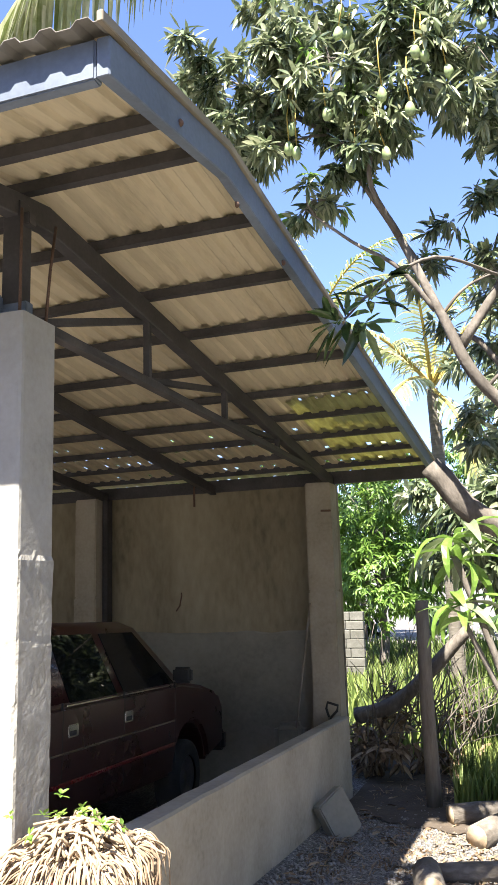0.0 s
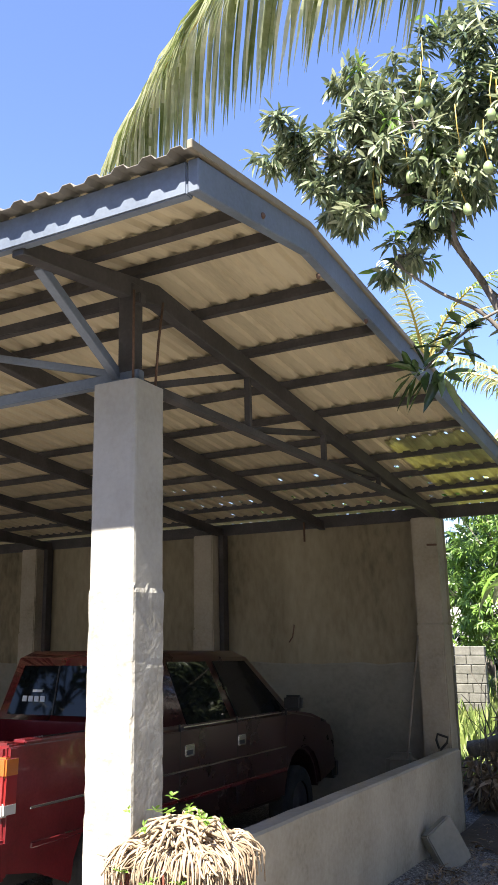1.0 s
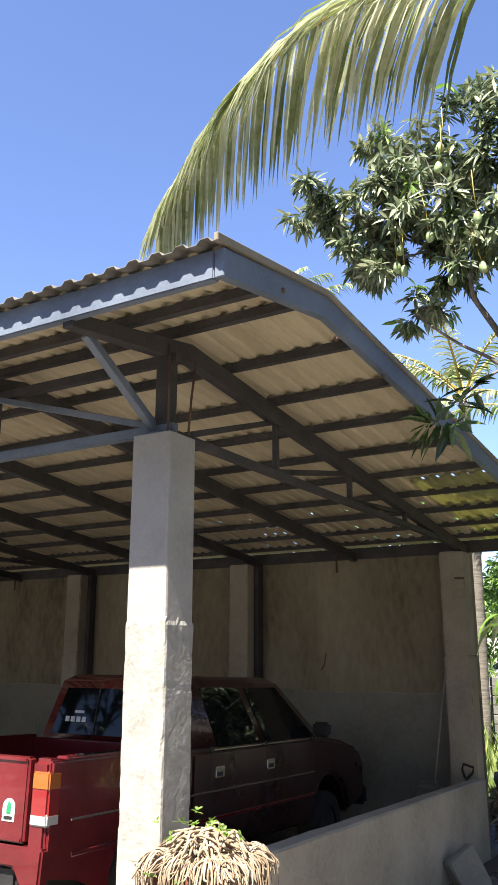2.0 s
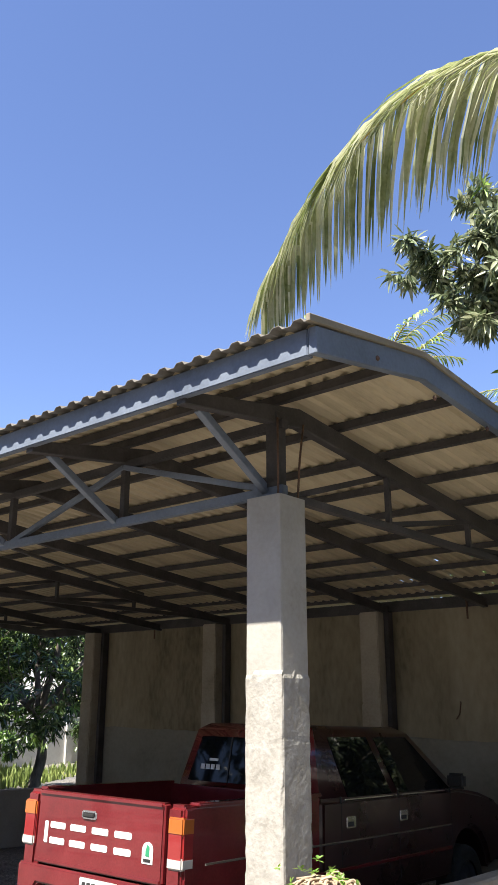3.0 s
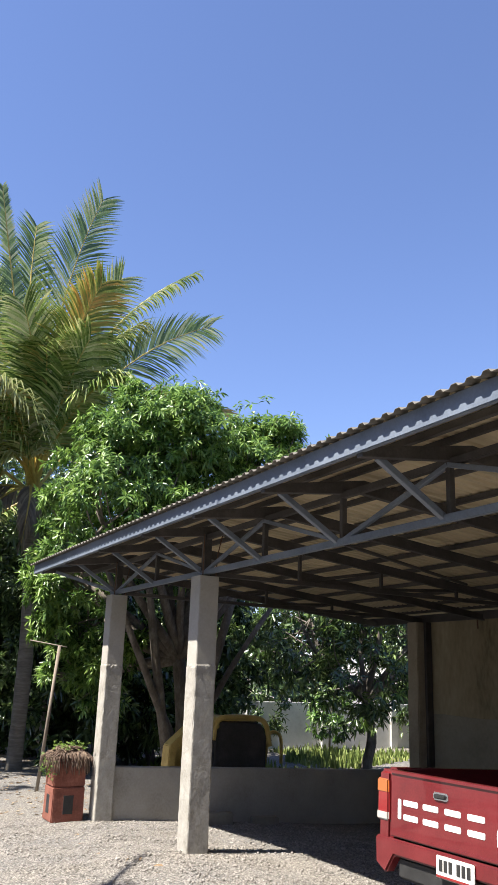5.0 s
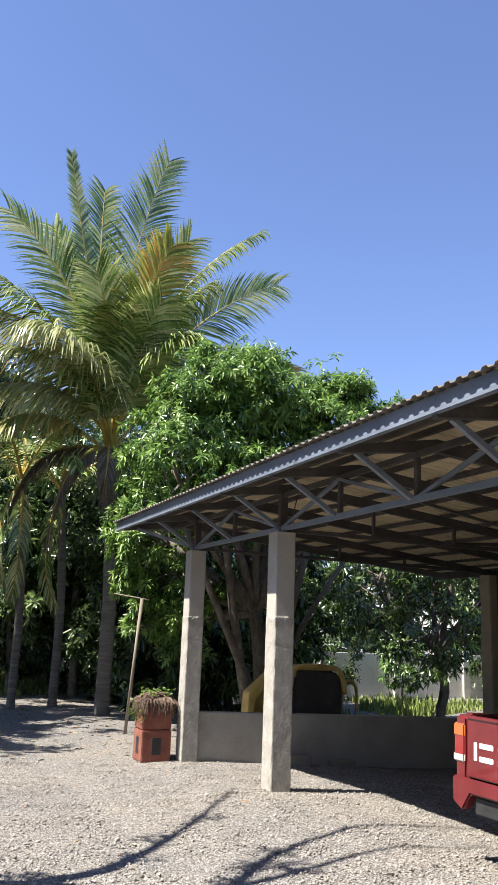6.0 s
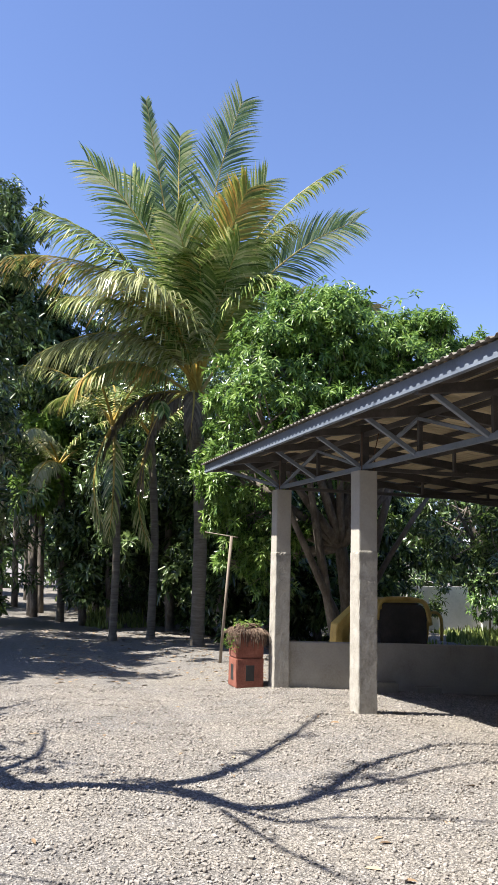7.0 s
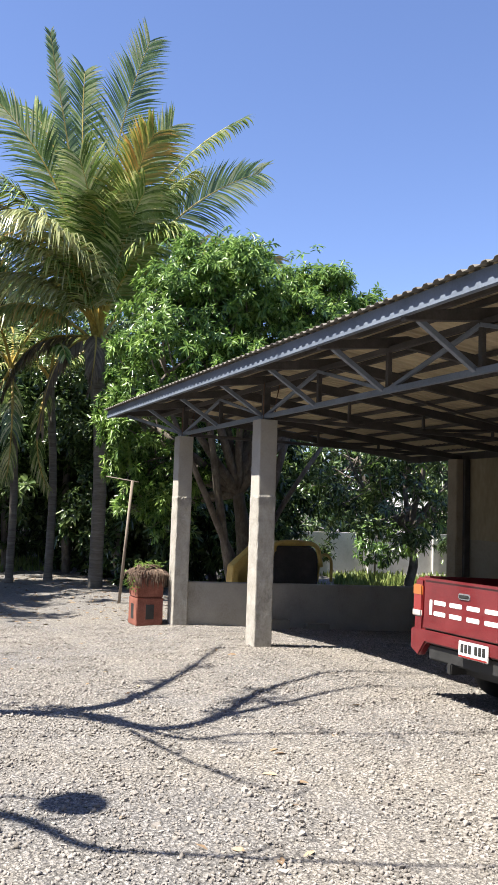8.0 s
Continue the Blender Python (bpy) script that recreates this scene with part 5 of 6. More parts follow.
limb = curve_pts([(3.2, 3.9, 2.3), (2.3, 2.9, 2.55), (1.73, 2.55, 3.0), (1.49, 2.5, 3.51), (1.25, 2.5, 4.1), (1.01, 2.5, 4.56), (0.83, 2.4, 4.9)], 6)
part("limb", tube("limb", limb, [0.055 - 0.045 * i / (len(limb) - 1) for i in range(len(limb))], M_BARK, 9, 0.15), near_mango, "main bare limb")
for pts, r in (([(1.45, 2.5, 3.55), (1.23, 2.45, 3.87), (0.94, 2.4, 4.08), (0.64, 2.35, 4.35)], 0.02), ([(1.25, 2.5, 4.1), (1.1, 2.3, 4.5), (1.3, 2.3, 5.0)], 0.025), ([(1.6, 2.55, 3.3), (1.95, 2.7, 3.9), (2.1, 2.8, 4.6)], 0.035), ([(2.2, 3.1, 2.6), (1.75, 2.9, 3.35), (1.55, 2.95, 3.5)], 0.03), ([(3.2, 4.0, 2.0), (1.75, 3.3, 2.15), (1.27, 3.2, 2.62)], 0.095)):
    cp = curve_pts(pts, 5)
    part("limb", tube("limb", cp, [r * (1 - (0.1 if r > 0.09 else 0.6) * i / (len(cp) - 1)) for i in range(len(cp))], M_BARK, 9, 0.2), near_mango, "sawn-off stub" if r > 0.09 else "")


def fruit_mesh():
    bm = bmesh.new()
    bmesh.ops.create_icosphere(bm, subdivisions=3, radius=0.036)
    for v in bm.verts:
        z = v.co.z / 0.036
        v.co = Vector((v.co.x * (0.92 - 0.16 * z) + 0.006 * (1 - z * z), v.co.y * (0.82 - 0.12 * z), v.co.z * 1.35))
    me = bpy.data.meshes.new("fruit")
    bm.to_mesh(me)
    bm.free()
    me.materials.append(M_FRUIT)
    me.polygons.foreach_set("use_smooth", [True] * len(me.polygons))
    return me


FRUIT = fruit_mesh()
STALK = tube("stalk", [(0, 0, 0.05), (0.01, 0.0, 0.2), (-0.01, 0.01, 0.36)], 0.004, M_RACHIS, 5)
for x, z, y in ((0.99, 5.29, 1.86), (1.0, 5.48, 1.9), (1.03, 5.36, 1.97), (0.88, 4.76, 1.9), (0.62, 4.57, 1.9), (0.66, 4.55, 1.94), (0.64, 4.72, 1.92), (1.48, 5.02, 1.85), (1.53, 5.01, 1.9), (1.42, 4.67, 1.9), (1.25, 4.81, 1.9), (1.88, 5.11, 1.85), (1.0, 4.42, 2.0), (1.24, 4.46, 2.0), (1.66, 4.9, 1.95)):
    f = part("fruit", FRUIT, near_mango, "pale green unripe mango", pose(x + 0.02, y + 0.08, z + 0.04, 8 * math.sin(x * 9), 9 * math.cos(z * 7), x * 400))
    part("stalk", STALK, f)

# leaf whorls hanging at the roof's edge
sprig = part("hanging_twig", tube("hanging_twig", curve_pts([(1.9, 2.2, 3.6), (1.55, 1.6, 3.55), (1.25, 1.32, 3.3), (1.1, 1.25, 3.14)], 5), [0.012, 0.011, 0.011, 0.01, 0.01, 0.01, 0.009, 0.009, 0.009, 0.008, 0.008, 0.008, 0.007, 0.007, 0.006, 0.005], M_BARK, 6), near_mango)
part("leaf_whorl", leaves_mesh("leaf_whorl", [(1.1, 1.25, 3.15), (1.03, 1.22, 3.13), (1.23, 1.3, 3.28), (1.2, 1.27, 3.1), (1.32, 1.3, 3.38)], [(-0.3, -0.5, 0.3), (-0.6, -0.2, 0.1), (0.1, -0.3, 0.8), (0.3, -0.3, -0.4), (0, 0, 1)], M_SHADELEAF, 9, 0.2, 0.055, 0.35, 21), sprig)

# young mango shoot close to the walker
shoot = thing("mango_shoot", "low mango shoot with large fresh light-green leaves", "plant", (1.87, 0.72, gz(1.87, 0.72)))
part("stem", tube("stem", curve_pts([(0.1, 0.0, -0.1), (0.05, 0.0, 0.8), (-0.1, -0.1, 1.5), (-0.24, -0.14, 1.95)], 6), 0.014, M_BARK, 7), shoot)
part("stem", tube("stem", curve_pts([(0.02, -0.02, 1.0), (-0.1, -0.1, 1.4), (-0.23, -0.15, 1.72)], 6), 0.01, M_BARK, 7), shoot)


def shoot_leaf(mat, sag):
    """One long leaf that leaves the stem along x, arches over and hangs, folded along its rib."""
    n, vs, fs = 9, [], []
    x = z = 0.0
    for i in range(n + 1):
        u = i / n
        w = 0.025 * math.sin(math.pi * min(1.0, 0.06 + u * 0.94)) ** 0.75 * (1 - 0.25 * u)
        wave = 0.003 * math.sin(u * 17)
        vs += [(x, -w, z + w * 0.4 + wave), (x, 0, z), (x, w, z + w * 0.4 - wave)]
        a = math.radians(12 - sag * u)
        x, z = x + 0.27 / n * math.cos(a), z + 0.27 / n * math.sin(a)
    for i in range(n):
        p = i * 3
        fs += [(p, p + 3, p + 4, p + 1), (p + 1, p + 4, p + 5, p + 2)]
    return mesh_of("leaf", vs, fs, mat)


SHOOT_LEAVES = [shoot_leaf(m, s) for m, s in ((M_YOUNG, 95), (M_YOUNG, 120), (M_MANGODARK, 80), (M_YOUNG, 70))]
rng = random.Random(12)
for c, n in (((-0.24, -0.14, 2.02), 8), ((-0.22, -0.13, 1.93), 7), ((-0.23, -0.15, 1.76), 9), ((-0.18, -0.1, 2.06), 4), ((-0.2, -0.16, 1.7), 5)):
    for k in range(n):
        part("leaf", SHOOT_LEAVES[rng.randrange(4)], shoot, "", pose(*c, rng.uniform(-30, 30), rng.uniform(-35, 35), k * 137 + rng.uniform(-20, 20)) @ Matrix.Scale(rng.uniform(0.75, 1.1), 4))

# palm whose frond hangs across the sky
near_palm = thing("coconut_palm", "coconut palm beside the yard with a drooping yellow-ribbed frond", "palm tree", group="coconut palms")
part("trunk", tube("trunk", curve_pts([(5.2, 1.2, -0.4), (5.1, 1.1, 2.5), (4.6, 0.7, 5.0)], 10), 0.16, M_PALMBARK, 12, 0.08), near_palm, "ringed grey trunk")
ra = curve_pts([(4.6, 0.65, 5.0), (3.6, 0.45, 5.1), (2.6, 0.28, 5.2), (1.85, 0.18, 5.23), (1.48, 0.16, 5.33), (1.12, 0.15, 5.37), (0.78, 0.15, 5.29), (0.44, 0.15, 5.11), (0.14, 0.14, 4.84), (-0.08, 0.12, 4.56), (-0.22, 0.1, 4.34)], 4)
part("frond", frond_mesh(ra, 0.8, 165, 77, 0.028, 1.0, (M_FRONDSILVER, M_RACHIS), 0.03, 0.93, 0.9, -0.35, 0.3), near_palm, "pale silvery frond with a yellow rib")
for i, (az, el) in enumerate(((-20, 60), (40, 50), (80, 65), (-60, 40), (10, 20))):
    part("frond", frond_mesh(arc((4.6, 0.65, 5.0), az, el, 3.6, 80), 0.7, 44, 60 + i, 0.04, 0.9), near_palm)

# palms and trees behind the carport
palm((-7.2, 13.0, -0.3), (-7.0, 12.6, 8.2), [(az, el, 3.6, 75) for az, el in ((-90, 65), (-40, 60), (0, 60), (60, 70), (120, 60), (180, 65), (-135, 60), (20, 85))], "distant coconut palm whose fronds top the roof", 0.14, 0.6, 6, 40, 0.05)
palm((0.4, 13.5, -0.3), (0.3, 13.2, 5.6), [(az, el, 3.6, 80) for az, el in ((-90, 62), (-50, 40), (-10, 60), (50, 50), (110, 60), (180, 50), (-130, 45), (20, 85), (-100, 0), (-60, -30))], "coconut palm with pale dry fronds behind the carport", 0.16, 0.6, 8, 44, 0.05, (0, 1, 2, 4, 6, 8, 9))
palm((-2.6, 15.2, -0.3), (-2.5, 15.0, 7.6), [(az, el, 3.6, 80) for az, el in ((-90, 62), (-30, 60), (40, 60), (110, 60), (180, 50), (-140, 45))], "coconut palm behind the carport", 0.18, 0.6, 9, 40, 0.05, (0, 2))
for i, (x, y, h, m) in enumerate(((-2.0, 19.0, 2.9, M_YOUNG), (-5.2, 21.0, 3.6, M_MANGO), (1.2, 20.0, 3.4, M_MANGO), (3.4, 15.0, 3.2, M_SHADELEAF), (3.2, 10.0, 3.0, M_SHADELEAF), (-9.0, 22.0, 4.0, M_MANGO), (5.5, 22.0, 4.0, M_MANGO), (2.4, 7.6, 2.8, M_MANGODARK))):
    s = 0.75 if y < 11 else 1.0
    ls = [((x + dx * s, y + dy * s, h + dz * s), (1.3 * s, 1.2 * s, 1.1 * s), 230) for dx, dy, dz in ((0, 0, 0.4), (1.2, 0.3, -0.5), (-1.2, -0.2, -0.4), (0.3, -0.8, 1.3), (-0.3, 0.5, 2.2), (0.1, -0.9, -0.9))]
    mango((x, y, -0.35), (x, y, 1.3), ls, "sunlit broadleaf tree in the field behind the carport", m, 0.24, 8, 140 + i, 0.07, 0.13, 9, 0.5, 60 if m is M_MANGO else None, "field trees")

# bare-branched tree over the yard, behind the walker, that throws the branch shadows
shade = thing("shade_tree", "spreading tree over the yard with long thin branches", "tree")


def lifted(line, h):
    """A line above the yard whose shadow falls on the given one; it climbs towards the carport."""
    out = []
    for x, y in line:
        k = max(h, 1.6 * (5.45 + y))
        out.append((x + 0.06 * k / 1.6, y - k / 1.6, k))
    return out


RUNS = (([(-8.5, -4.6), (-5.5, -4.4), (-3.5, -4.11), (-3.28, -3.46), (-3.13, -2.8), (-2.62, -2.4), (-2.82, -1.78), (-3.55, -1.0), (-4.0, -0.2), (-4.2, 0.45), (-3.94, 1.7)], 4.6, 0.085, 0.01),
        ([(-3.2, -3.1), (-3.5, -2.5), (-3.88, -2.12), (-4.71, -1.39), (-5.71, -0.62), (-6.28, -0.24)], 4.6, 0.05, 0.008),
        ([(-3.0, -2.75), (-2.59, -2.49), (-2.26, -2.24), (-2.27, -1.71), (-1.85, -0.63), (-1.5, 0.3)], 4.6, 0.022, 0.007),
        ([(-3.6, -4.3), (-4.39, -3.8), (-5.49, -3.66)], 4.6, 0.035, 0.006),
        ([(-6.0, -4.45), (-7.26, -4.07), (-7.97, -3.63)], 4.6, 0.03, 0.006),
        ([(-2.8, -1.85), (-3.06, -1.03), (-3.36, -0.11), (-3.28, 0.96)], 4.6, 0.035, 0.008),
        ([(-2.0, -4.9), (-0.95, -3.79), (-0.39, -3.45), (-0.2, -3.06), (0.43, -1.46)], 4.6, 0.035, 0.007),
        ([(-2.59, -2.6), (-2.0, -2.5), (-1.23, -2.28), (-0.78, -2.0)], 4.6, 0.014, 0.004),
        ([(-3.4, -3.9), (-2.9, -2.69), (-2.1, -2.0)], 4.6, 0.02, 0.006))
for line, h, r, r1 in RUNS:
    cp = curve_pts(lifted(line, h), 6)
    part("branch", tube("branch", cp, [1.6 * (r + (r1 - r) * i / (len(cp) - 1)) for i in range(len(cp))], M_BARK, 7, 0.3), shade)
part("trunk", tube("trunk", curve_pts([(-10.5, -9.5, -0.3), (-10.0, -8.8, 2.4), (-8.3, -7.5, 4.6)], 6), [0.2 - 0.008 * i for i in range(13)], M_BARK, 9, 0.15), shade)
cl = []
rng = random.Random(8)
for x, y in ((-3.2, -1.4), (-3.4, -1.25), (-3.0, -1.7), (-3.1, -2.75), (-4.3, -1.75), (-3.3, -3.2), (-4.4, -4.3), (-4.8, -4.2), (-5.3, -4.5), (-6.4, -4.3), (-7.0, -4.6), (-3.9, -4.2), (-3.3, -1.2), (-3.5, -1.1), (-3.15, -1.5), (-3.25, -3.0), (-3.05, -2.6), (-5.0, -1.1), (-4.0, -2.0), (-4.1, -3.95), (-4.6, -4.0), (-4.2, -4.4)):
    cl += lifted([(x + rng.gauss(0, 0.12), y + rng.gauss(0, 0.12))], 4.6)
cl = [(x + rng.gauss(0, 0.09), y + rng.gauss(0, 0.09), z) for x, y, z in cl for _ in range(3)]
c = part("crown", leaves_mesh("crown", cl, [(0, 0, 1)] * len(cl), M_MANGODARK, 6, 0.15, 0.04, 0.5, 44), shade, "few sparse leaves")
c["kind"] = "stuff"
# Round clump added out of view, only to throw an oval shadow on the yard.
bm = bmesh.new()
bmesh.ops.create_icosphere(bm, subdivisions=3, radius=0.19)
for v in bm.verts:
    v.co = v.co * (1 + 0.12 * noise.noise(v.co * 14)) * (1 if v.co.z > 0 else 0.85)
me = bpy.data.meshes.new("shadow_clump")
bm.to_mesh(me)
bm.free()
me.materials.append(M_ROOTS)
nest = tagged(new("shadow_clump", me), "unseen round clump added on the shade tree to cast an oval shadow", "nest")
nest.location = lifted([(-0.99, -3.4)], 4.5)[0]
part("branch", tube("branch", lifted([(-2.0, -4.9), (-1.5, -4.1), (-0.99, -3.4)], 4.6), 0.012, M_BARK, 6), shade)
rng = random.Random(44)
twig_runs = []
for line, h, r, r1 in RUNS:
    cp = curve_pts([Vector(p) for p in lifted(line, h)], 5)
    for p in cp[4::2]:
        d = Vector((rng.uniform(-1, 1), rng.uniform(-0.6, 1), rng.uniform(-0.2, 0.5))) * rng.uniform(0.15, 0.45)
        twig_runs.append((curve_pts([p, p + d * 0.5 + Vector((0, 0, 0.04)), p + d], 3), [0.014 * (1 - 0.09 * k) for k in range(7)]))
tw = part("twigs", tubes("twigs", twig_runs, M_BARK, 5), shade, "short ragged side twigs")
tw["kind"] = "stuff"



# ---- grass, litter, field ----
def blades(name, spots, height, seed, mat, label, lean=0.5, width=0.012):
    rng = np.random.default_rng(seed)
    p = np.asarray(spots, float)
    n = len(p)
    a = rng.uniform(0, 6.28, n)
    h = height * rng.uniform(0.4, 1.2, n) * np.array([0.8 + 0.9 * noise.noise(Vector((x * 0.9, y * 0.9, seed))) for x, y, z in p.tolist()]).clip(0.25, 1.6)
    side = np.stack([np.cos(a), np.sin(a), np.zeros(n)], 1) * width * rng.uniform(0.7, 1.5, (n, 1))
    ln = np.stack([-np.sin(a), np.cos(a), np.zeros(n)], 1) * (h * lean * rng.uniform(-1, 1, n))[:, None]
    up = np.stack([np.zeros(n), np.zeros(n), h], 1)
    v = np.stack([p - side, p + side, p + side * 0.7 + ln * 0.35 + up * 0.6, p - side * 0.7 + ln * 0.35 + up * 0.6, p + ln + up], 1).reshape(-1, 3)
    k = np.arange(n)[:, None] * 5
    f = (k + np.array([[0, 1, 2, 3]])).tolist() + (k + np.array([[3, 2, 4]])).tolist()
    return tagged(new(name, mesh_of(name, v.tolist(), f, mat)), label, "grass", kind="stuff")


def scatter(n, x0, x1, y0, y1, seed, keep=None):
    rng = np.random.default_rng(seed)
    out = []
    for x, y in zip(rng.uniform(x0, x1, n).tolist(), rng.uniform(y0, y1, n).tolist()):
        if keep is None or keep(x, y):
            out.append((x, y, gz(x, y) - 0.01))
    return out


blades("grass", scatter(26000, -4.5, 7, 7.6, 24, 1), 0.56, 2, M_GRASS, "bright sunlit tall grass of the field behind the carport", 0.5, 0.03)
blades("grass", scatter(24000, -21.5, -10, 4.0, 24, 3, lambda x, y: noise.noise(Vector((x * 0.3, y * 0.3, 0))) > -0.05), 0.3, 4, M_GRASS, "bright green grass under the orchard trees", 0.5, 0.03)
blades("grass", scatter(2500, 1.0, 2.6, 5.6, 8.0, 5), 0.5, 6, M_GRASS, "rank grass behind the yard's edge", 0.6, 0.012)
blades("grass", scatter(5000, -36, -20, -2.4, 0.2, 7, lambda x, y: y > -1.2 + 0.9 * noise.noise(Vector((x * 0.35, 3, 0)))), 0.3, 8, M_GRASS, "grass verge along the track", 0.5, 0.02)
blades("straw_litter", scatter(2600, 0.15, 2.0, 3.0, 6.5, 9), 0.05, 10, M_LITTER, "dry leaf and straw litter beside the low wall", 4.0, 0.008)
lit = scatter(1800, 0.1, 2.4, 2.5, 7.5, 13) + scatter(2200, -20, -9.5, -3.5, 3.0, 14) + scatter(110, -8, 3, -4, 0, 15)
tagged(new("leaf_litter", leaves_mesh("leaf_litter", [(x, y, z + 0.02) for x, y, z in lit], [(0, 0, 1)] * len(lit), M_LITTER, 1, 0.12, 0.035, 0.0, 16, (1.4, 1.6))), "fallen dry brown leaves on the ground", "leaf litter", kind="stuff")

far_wall = tagged(new("wall_boundary", box("wall_boundary", (-22.4, 3.0, -0.5), (-22.2, 40, 1.1), M_WHITEWALL, 0.01)), "whitewashed boundary wall beyond the orchard", "wall", kind="structure")
for i in range(12):
    part("wall_pier", box("wall_pier", (-22.2, 3.5 + 3 * i, -0.5), (-22.1, 3.8 + 3 * i, 1.25), M_WHITEWALL, 0.01), far_wall)


for i, (y, r) in enumerate(((4.2, 1.2), (7.2, 1.0), (9.6, 1.2), (12.0, 0.8), (16.2, 1.0), (19.5, 1.3), (23.0, 1.2))):
    x = -21.2 + 0.5 * math.sin(i * 2.3)
    ps, ax = crown_points([((x, y, 0.7), (0.8, r, 0.9), 150), ((x + 0.2, y + 0.5, 1.5), (0.6, r * 0.7, 0.5), 70)], 300 + i)
    t = thing("bush", "leafy bush in front of the whitewashed wall", "bush", group="bushes by the wall")
    part("stem", tube("stem", [(x, y, -0.4), (x + 0.05, y, 0.4), (x, y + 0.1, 1.2)], [0.04, 0.03, 0.02], M_BARK, 6), t)
    c = part("crown", leaves_mesh("crown", ps, ax, M_MANGO if i % 2 else M_SHADELEAF, 7, 0.2, 0.06, 0.5, 300 + i), t)
    c["kind"] = "stuff"


def soil_patch():
    """Dark soil behind the low wall, its colour deepened for tree shade, with an uneven edge."""
    n, m = 40, 30
    vs, fs = [], []
    for j in range(m + 1):
        for i in range(n + 1):
            u, v = i / n, j / m
            x = 0.02 + 3.4 * u
            y0 = 4.7 + 0.5 * noise.noise(Vector((x * 1.3, 5, 0))) + 0.25 * noise.noise(Vector((x * 5, 2, 0))) + 0.1 * x
            y = y0 + (9.5 - y0) * v
            vs.append((x, y, gz(x, y) + 0.014 + 0.01 * noise.noise(Vector((x * 6, y * 6, 0)))))
    for j in range(m):
        for i in range(n):
            a = j * (n + 1) + i
            fs.append((a, a + 1, a + n + 2, a + n + 1))
    tagged(new("soil", mesh_of("soil", vs, fs, M_SOIL, True)), "dark soil beside the carport with tree shade put into its colour", "ground", kind="structure")


soil_patch()
pier = thing("block_pier", "weathered grey hollow-block pier standing in the field", "pier", (-2.15, 15.6, gz(-2.15, 15.6) - 0.05))
for k in range(8):
    for x0, x1 in ((-0.35, 0.04), (0.05, 0.35)) if k % 2 else ((-0.35, -0.06), (-0.05, 0.35)):
        part("block", box("block", (x0, -0.1, k * 0.2), (x1, 0.1, k * 0.2 + 0.19), M_MOSSY, 0.012, 1), pier)

# ---- yard things ----
def leaning_block():
    t = tagged(new("concrete_block", box("concrete_block", (-0.16, -0.05, 0.0), (0.16, 0.05, 0.38), M_DAMP, 0.012, 2, 0.006, 3)), "rough grey concrete slab leaning against the low wall", "block")
    t.matrix_basis = pose(0.26, 4.35, gz(0.26, 4.3) - 0.02, -14, -24, 62)
    return t


leaning_block()

fence_post = tagged(new("fence_post", tube("fence_post", [(0.83, 5.55, -0.4), (0.82, 5.55, 0.6), (0.83, 5.56, 1.62)], [0.075, 0.07, 0.065], M_WOOD, 9, 0.15)), "weathered grey wooden fence post", "post")

shovel = thing("shovel", "shovel with a black D-grip standing in the wall corner", "shovel", (-0.2, 5.5, gz(-0.2, 5.5)))
part("shaft", tube("shaft", [(0.0, 0.0, 0.2), (0.06, -0.02, 0.79)], 0.016, M_WOOD, 8), shovel)
part("grip", tube("grip", [(0.06, -0.02, 0.77), (0.03, -0.02, 0.87), (0.045, -0.02, 0.93), (0.15, -0.02, 0.9), (0.14, -0.02, 0.85), (0.06, -0.02, 0.77)], 0.013, M_BLACK, 8), shovel, "black plastic D-grip")
part("blade", box("blade", (-0.1, -0.015, 0.0), (0.1, 0.0, 0.26), M_PIPE, 0.01), shovel)
rod = tagged(new("leaning_rod", tube("leaning_rod", [(-0.6, 5.5, gz(-0.6, 5.5)), (-0.34, 5.66, 1.62)], 0.011, M_WOOD, 7)), "thin wooden rod leaning in the wall corner", "rod")
bag = tagged(new("cement_sack", box("cement_sack", (-0.75, 5.5, -0.2), (-0.43, 5.72, 0.42), M_DAMP, 0.06, 3, 0.02, 3)), "grey dusty sack in the wall corner", "sack")

# logs and brush beside the wall
for i, (x, y, r, ln, az) in enumerate(((1.25, 5.1, 0.09, 0.5, 30), (1.42, 4.6, 0.1, 0.55, 65), (1.08, 3.15, 0.1, 0.4, 100), (1.3, 3.5, 0.07, 0.6, 20))):
    lg = thing("log", "short sawn log with pale cut ends", "log", pose(x, y, gz(x, y) + r * 0.85, 0, 90, az), group="logs beside the wall")
    part("bark", tube("bark", [(0, 0, -ln / 2), (0, 0.01, 0), (0, 0, ln / 2)], [r, r * 1.04, r * 0.97], M_BARK, 12, 0.15), lg)
    for z in (-ln / 2 - 0.002, ln / 2 + 0.002):
        part("cut_face", tube("cut_face", [(0, 0, z - 0.003), (0, 0, z + 0.003)], r * 0.9, M_ROOTS, 12), lg, "pale cut wood")
rng = random.Random(31)
runs = []
for _ in range(110):
    x, y = rng.uniform(0.0, 1.3), rng.uniform(6.3, 7.6)
    a = rng.uniform(-0.6, 1.2)
    ln = rng.uniform(0.5, 1.7)
    p0 = Vector((x, y, rng.uniform(-0.2, 0.4)))
    p1 = p0 + Vector((math.sin(a) * ln * 0.6, rng.uniform(-0.2, 0.2), math.cos(a) * ln * 0.75))
    runs.append((curve_pts([p0, p0.lerp(p1, 0.5) + Vector((rng.gauss(0, 0.08), 0, rng.gauss(0, 0.06))), p1], 3), [0.009] * 3 + [0.004] * 4))
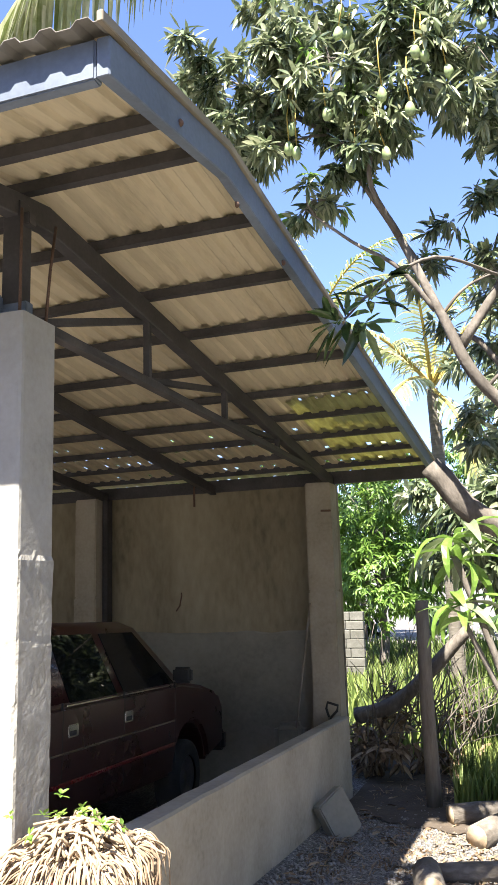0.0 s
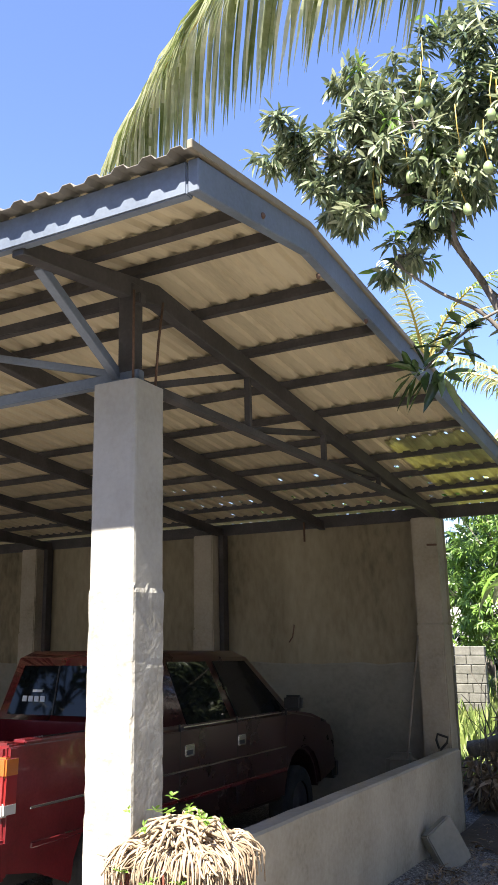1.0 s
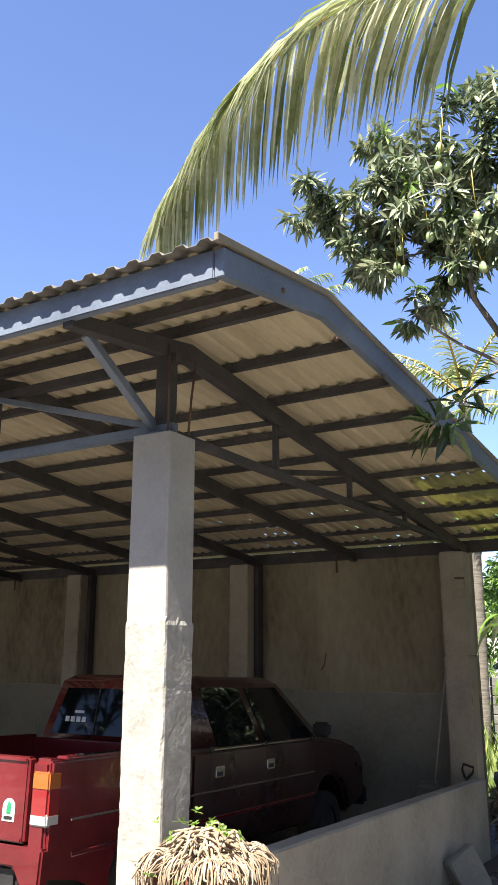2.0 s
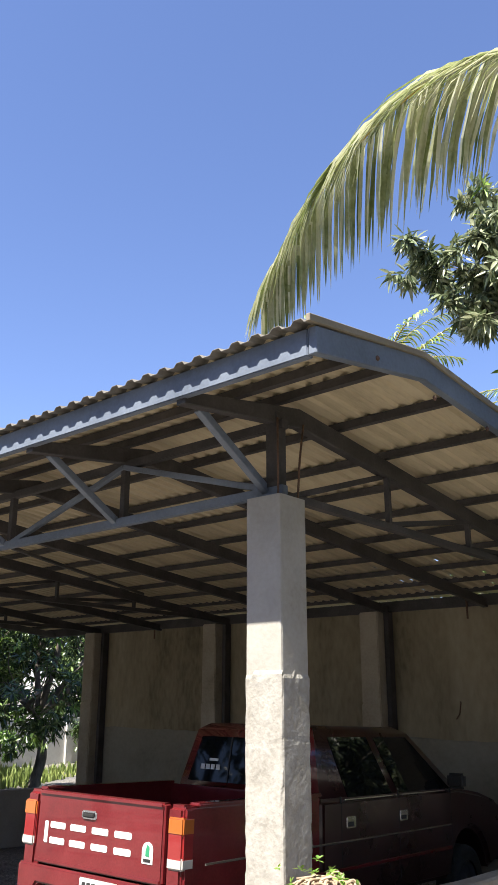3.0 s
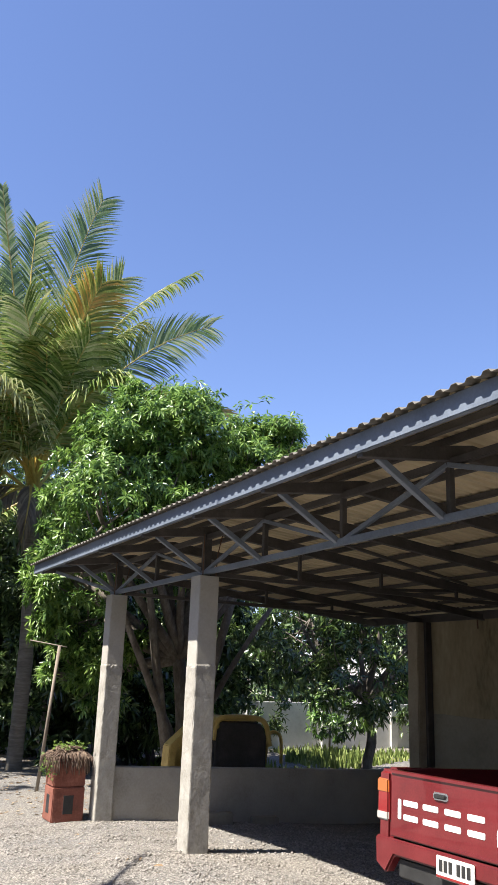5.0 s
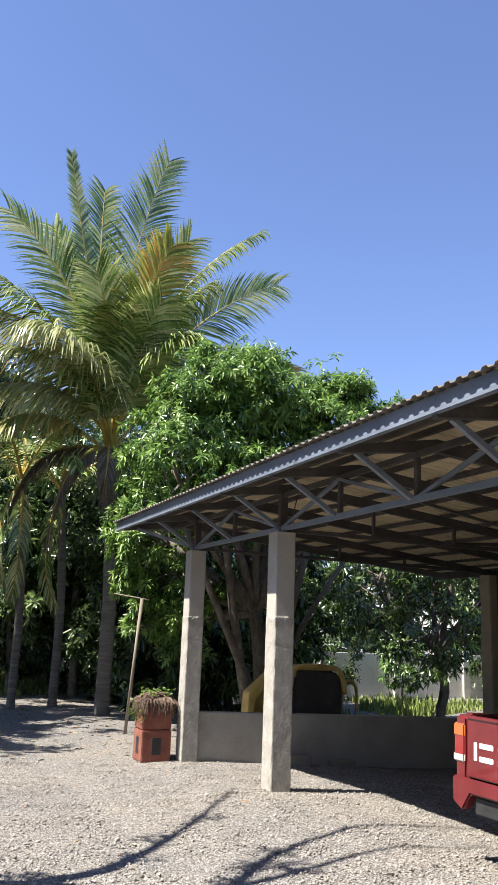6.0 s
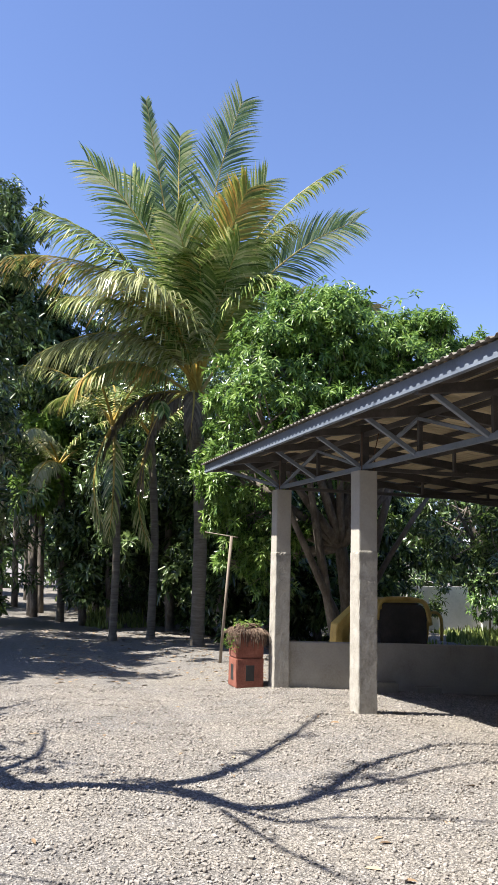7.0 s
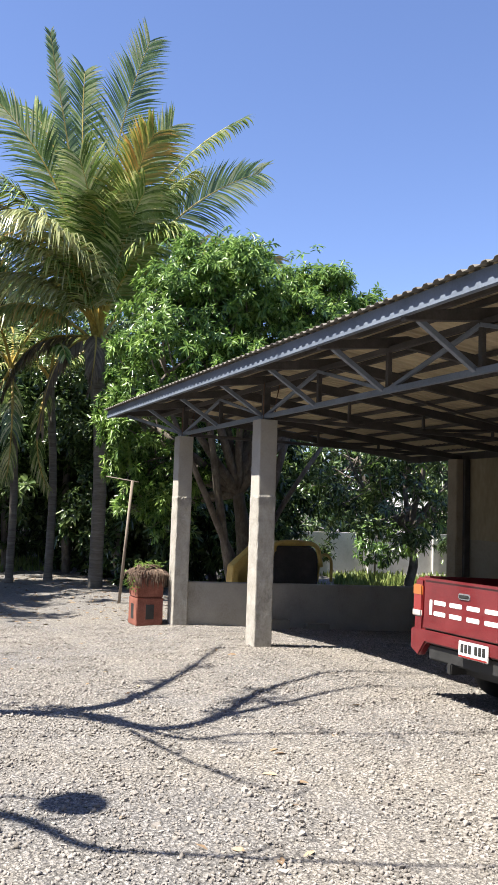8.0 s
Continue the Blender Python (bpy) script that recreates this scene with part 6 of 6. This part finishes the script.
runs.append((curve_pts([(-0.1, 6.6, 0.35), (0.35, 6.5, 0.5), (0.75, 6.4, 0.85), (1.2, 6.4, 1.3)], 6), [0.1 - 0.002 * k for k in range(19)]))
tagged(new("brush_pile", tubes("brush_pile", runs, M_BARK, 6, 0.2)), "heap of dead branches and twigs behind the carport", "brush pile", kind="stuff")
ls = [((0.5, 6.9, 0.15), (0.8, 0.6, 0.45), 170)]
ps, ax = crown_points(ls, 5)
tagged(new("brush_leaves", leaves_mesh("brush_leaves", ps, ax, M_LITTER, 6, 0.16, 0.05, 0.6, 5)), "withered dark leaves on the brush heap", "leaves", kind="stuff")

# leaning pipe, yellow machine and kerb block at the far end
pipe = thing("leaning_pipe", "thin grey metal pole leaning beside the palms", "pole", (-11.9, 0.0, -0.16))
part("pole", tube("pole", [(0, 0, -0.05), (0.3, 0.08, 2.42)], 0.03, M_WOOD, 9), pipe)
part("cross_arm", tube("cross_arm", [(0.02, -0.38, 2.5), (0.3, 0.08, 2.42), (0.35, 0.2, 2.4)], 0.01, M_WOOD, 7), pipe)

machine = thing("yellow_machine", "yellow painted site machine with a dark open hood", "machine", (-10.3, 2.55, gz(-10.3, 2.55) + 0.2))
part("hood", prism("hood", [(-0.15, 0.3), (0.85, 0.3), (0.85, 1.02), (0.7, 1.2), (-0.05, 1.24), (-0.18, 1.14)], -0.5, 0.35, M_DARKSTEEL, "x", 0.05, 3), machine, "dark engine cover")
part("hood_rim", tube("hood_rim", curve_pts([(0.38, -0.2, 0.9), (0.38, -0.16, 1.14), (0.38, 0.0, 1.26), (0.38, 0.6, 1.25), (0.38, 0.8, 1.14), (0.38, 0.88, 0.8)], 5), 0.045, M_YELLOW, 8), machine, "rounded yellow edge")
part("roof_plate", prism("roof_plate", [(-0.12, 1.2), (0.62, 1.2), (0.6, 1.25), (0.0, 1.28), (-0.12, 1.25)], -0.5, 0.36, M_YELLOW, "x", 0.012, 2), machine, "yellow top plate")
part("arm", prism("arm", [(-1.02, 0.2), (-0.9, 0.2), (-0.86, 0.72), (-0.5, 1.06), (-0.1, 1.08), (-0.1, 1.2), (-0.56, 1.18), (-0.98, 0.82)], 0.1, 0.4, M_YELLOW, "x", 0.015, 2), machine, "cranked yellow arm")
part("arm_plate", prism("arm_plate", [(-0.86, 0.2), (-0.15, 0.2), (-0.15, 1.06), (-0.5, 1.04), (-0.84, 0.7)], -0.2, 0.1, M_YELLOW, "x", 0.012, 2), machine)
part("hand_rail", tube("hand_rail", curve_pts([(0.2, 0.9, 0.5), (0.22, 0.95, 0.95), (0.22, 1.08, 1.02), (0.22, 1.2, 0.9), (0.2, 1.22, 0.5)], 5), 0.03, M_YELLOW, 8), machine)
part("chassis", box("chassis", (-0.6, -1.0, -0.24), (0.5, 1.3, 0.34), M_DARKSTEEL, 0.04, 3), machine)

for y, z in ((1.78, 0.17), (2.55, 0.12)):
    b = tagged(new("hollow_block", box("hollow_block", (-0.2, -0.1, 0), (0.2, 0.1, z), M_DAMP, 0.012, 2, 0.004, 2)), "grey concrete block lying by the far low wall", "block", "blocks by the far wall")
    b.matrix_basis = pose(-8.48, y, gz(-8.48, y) - 0.01, 0, 0, 80)
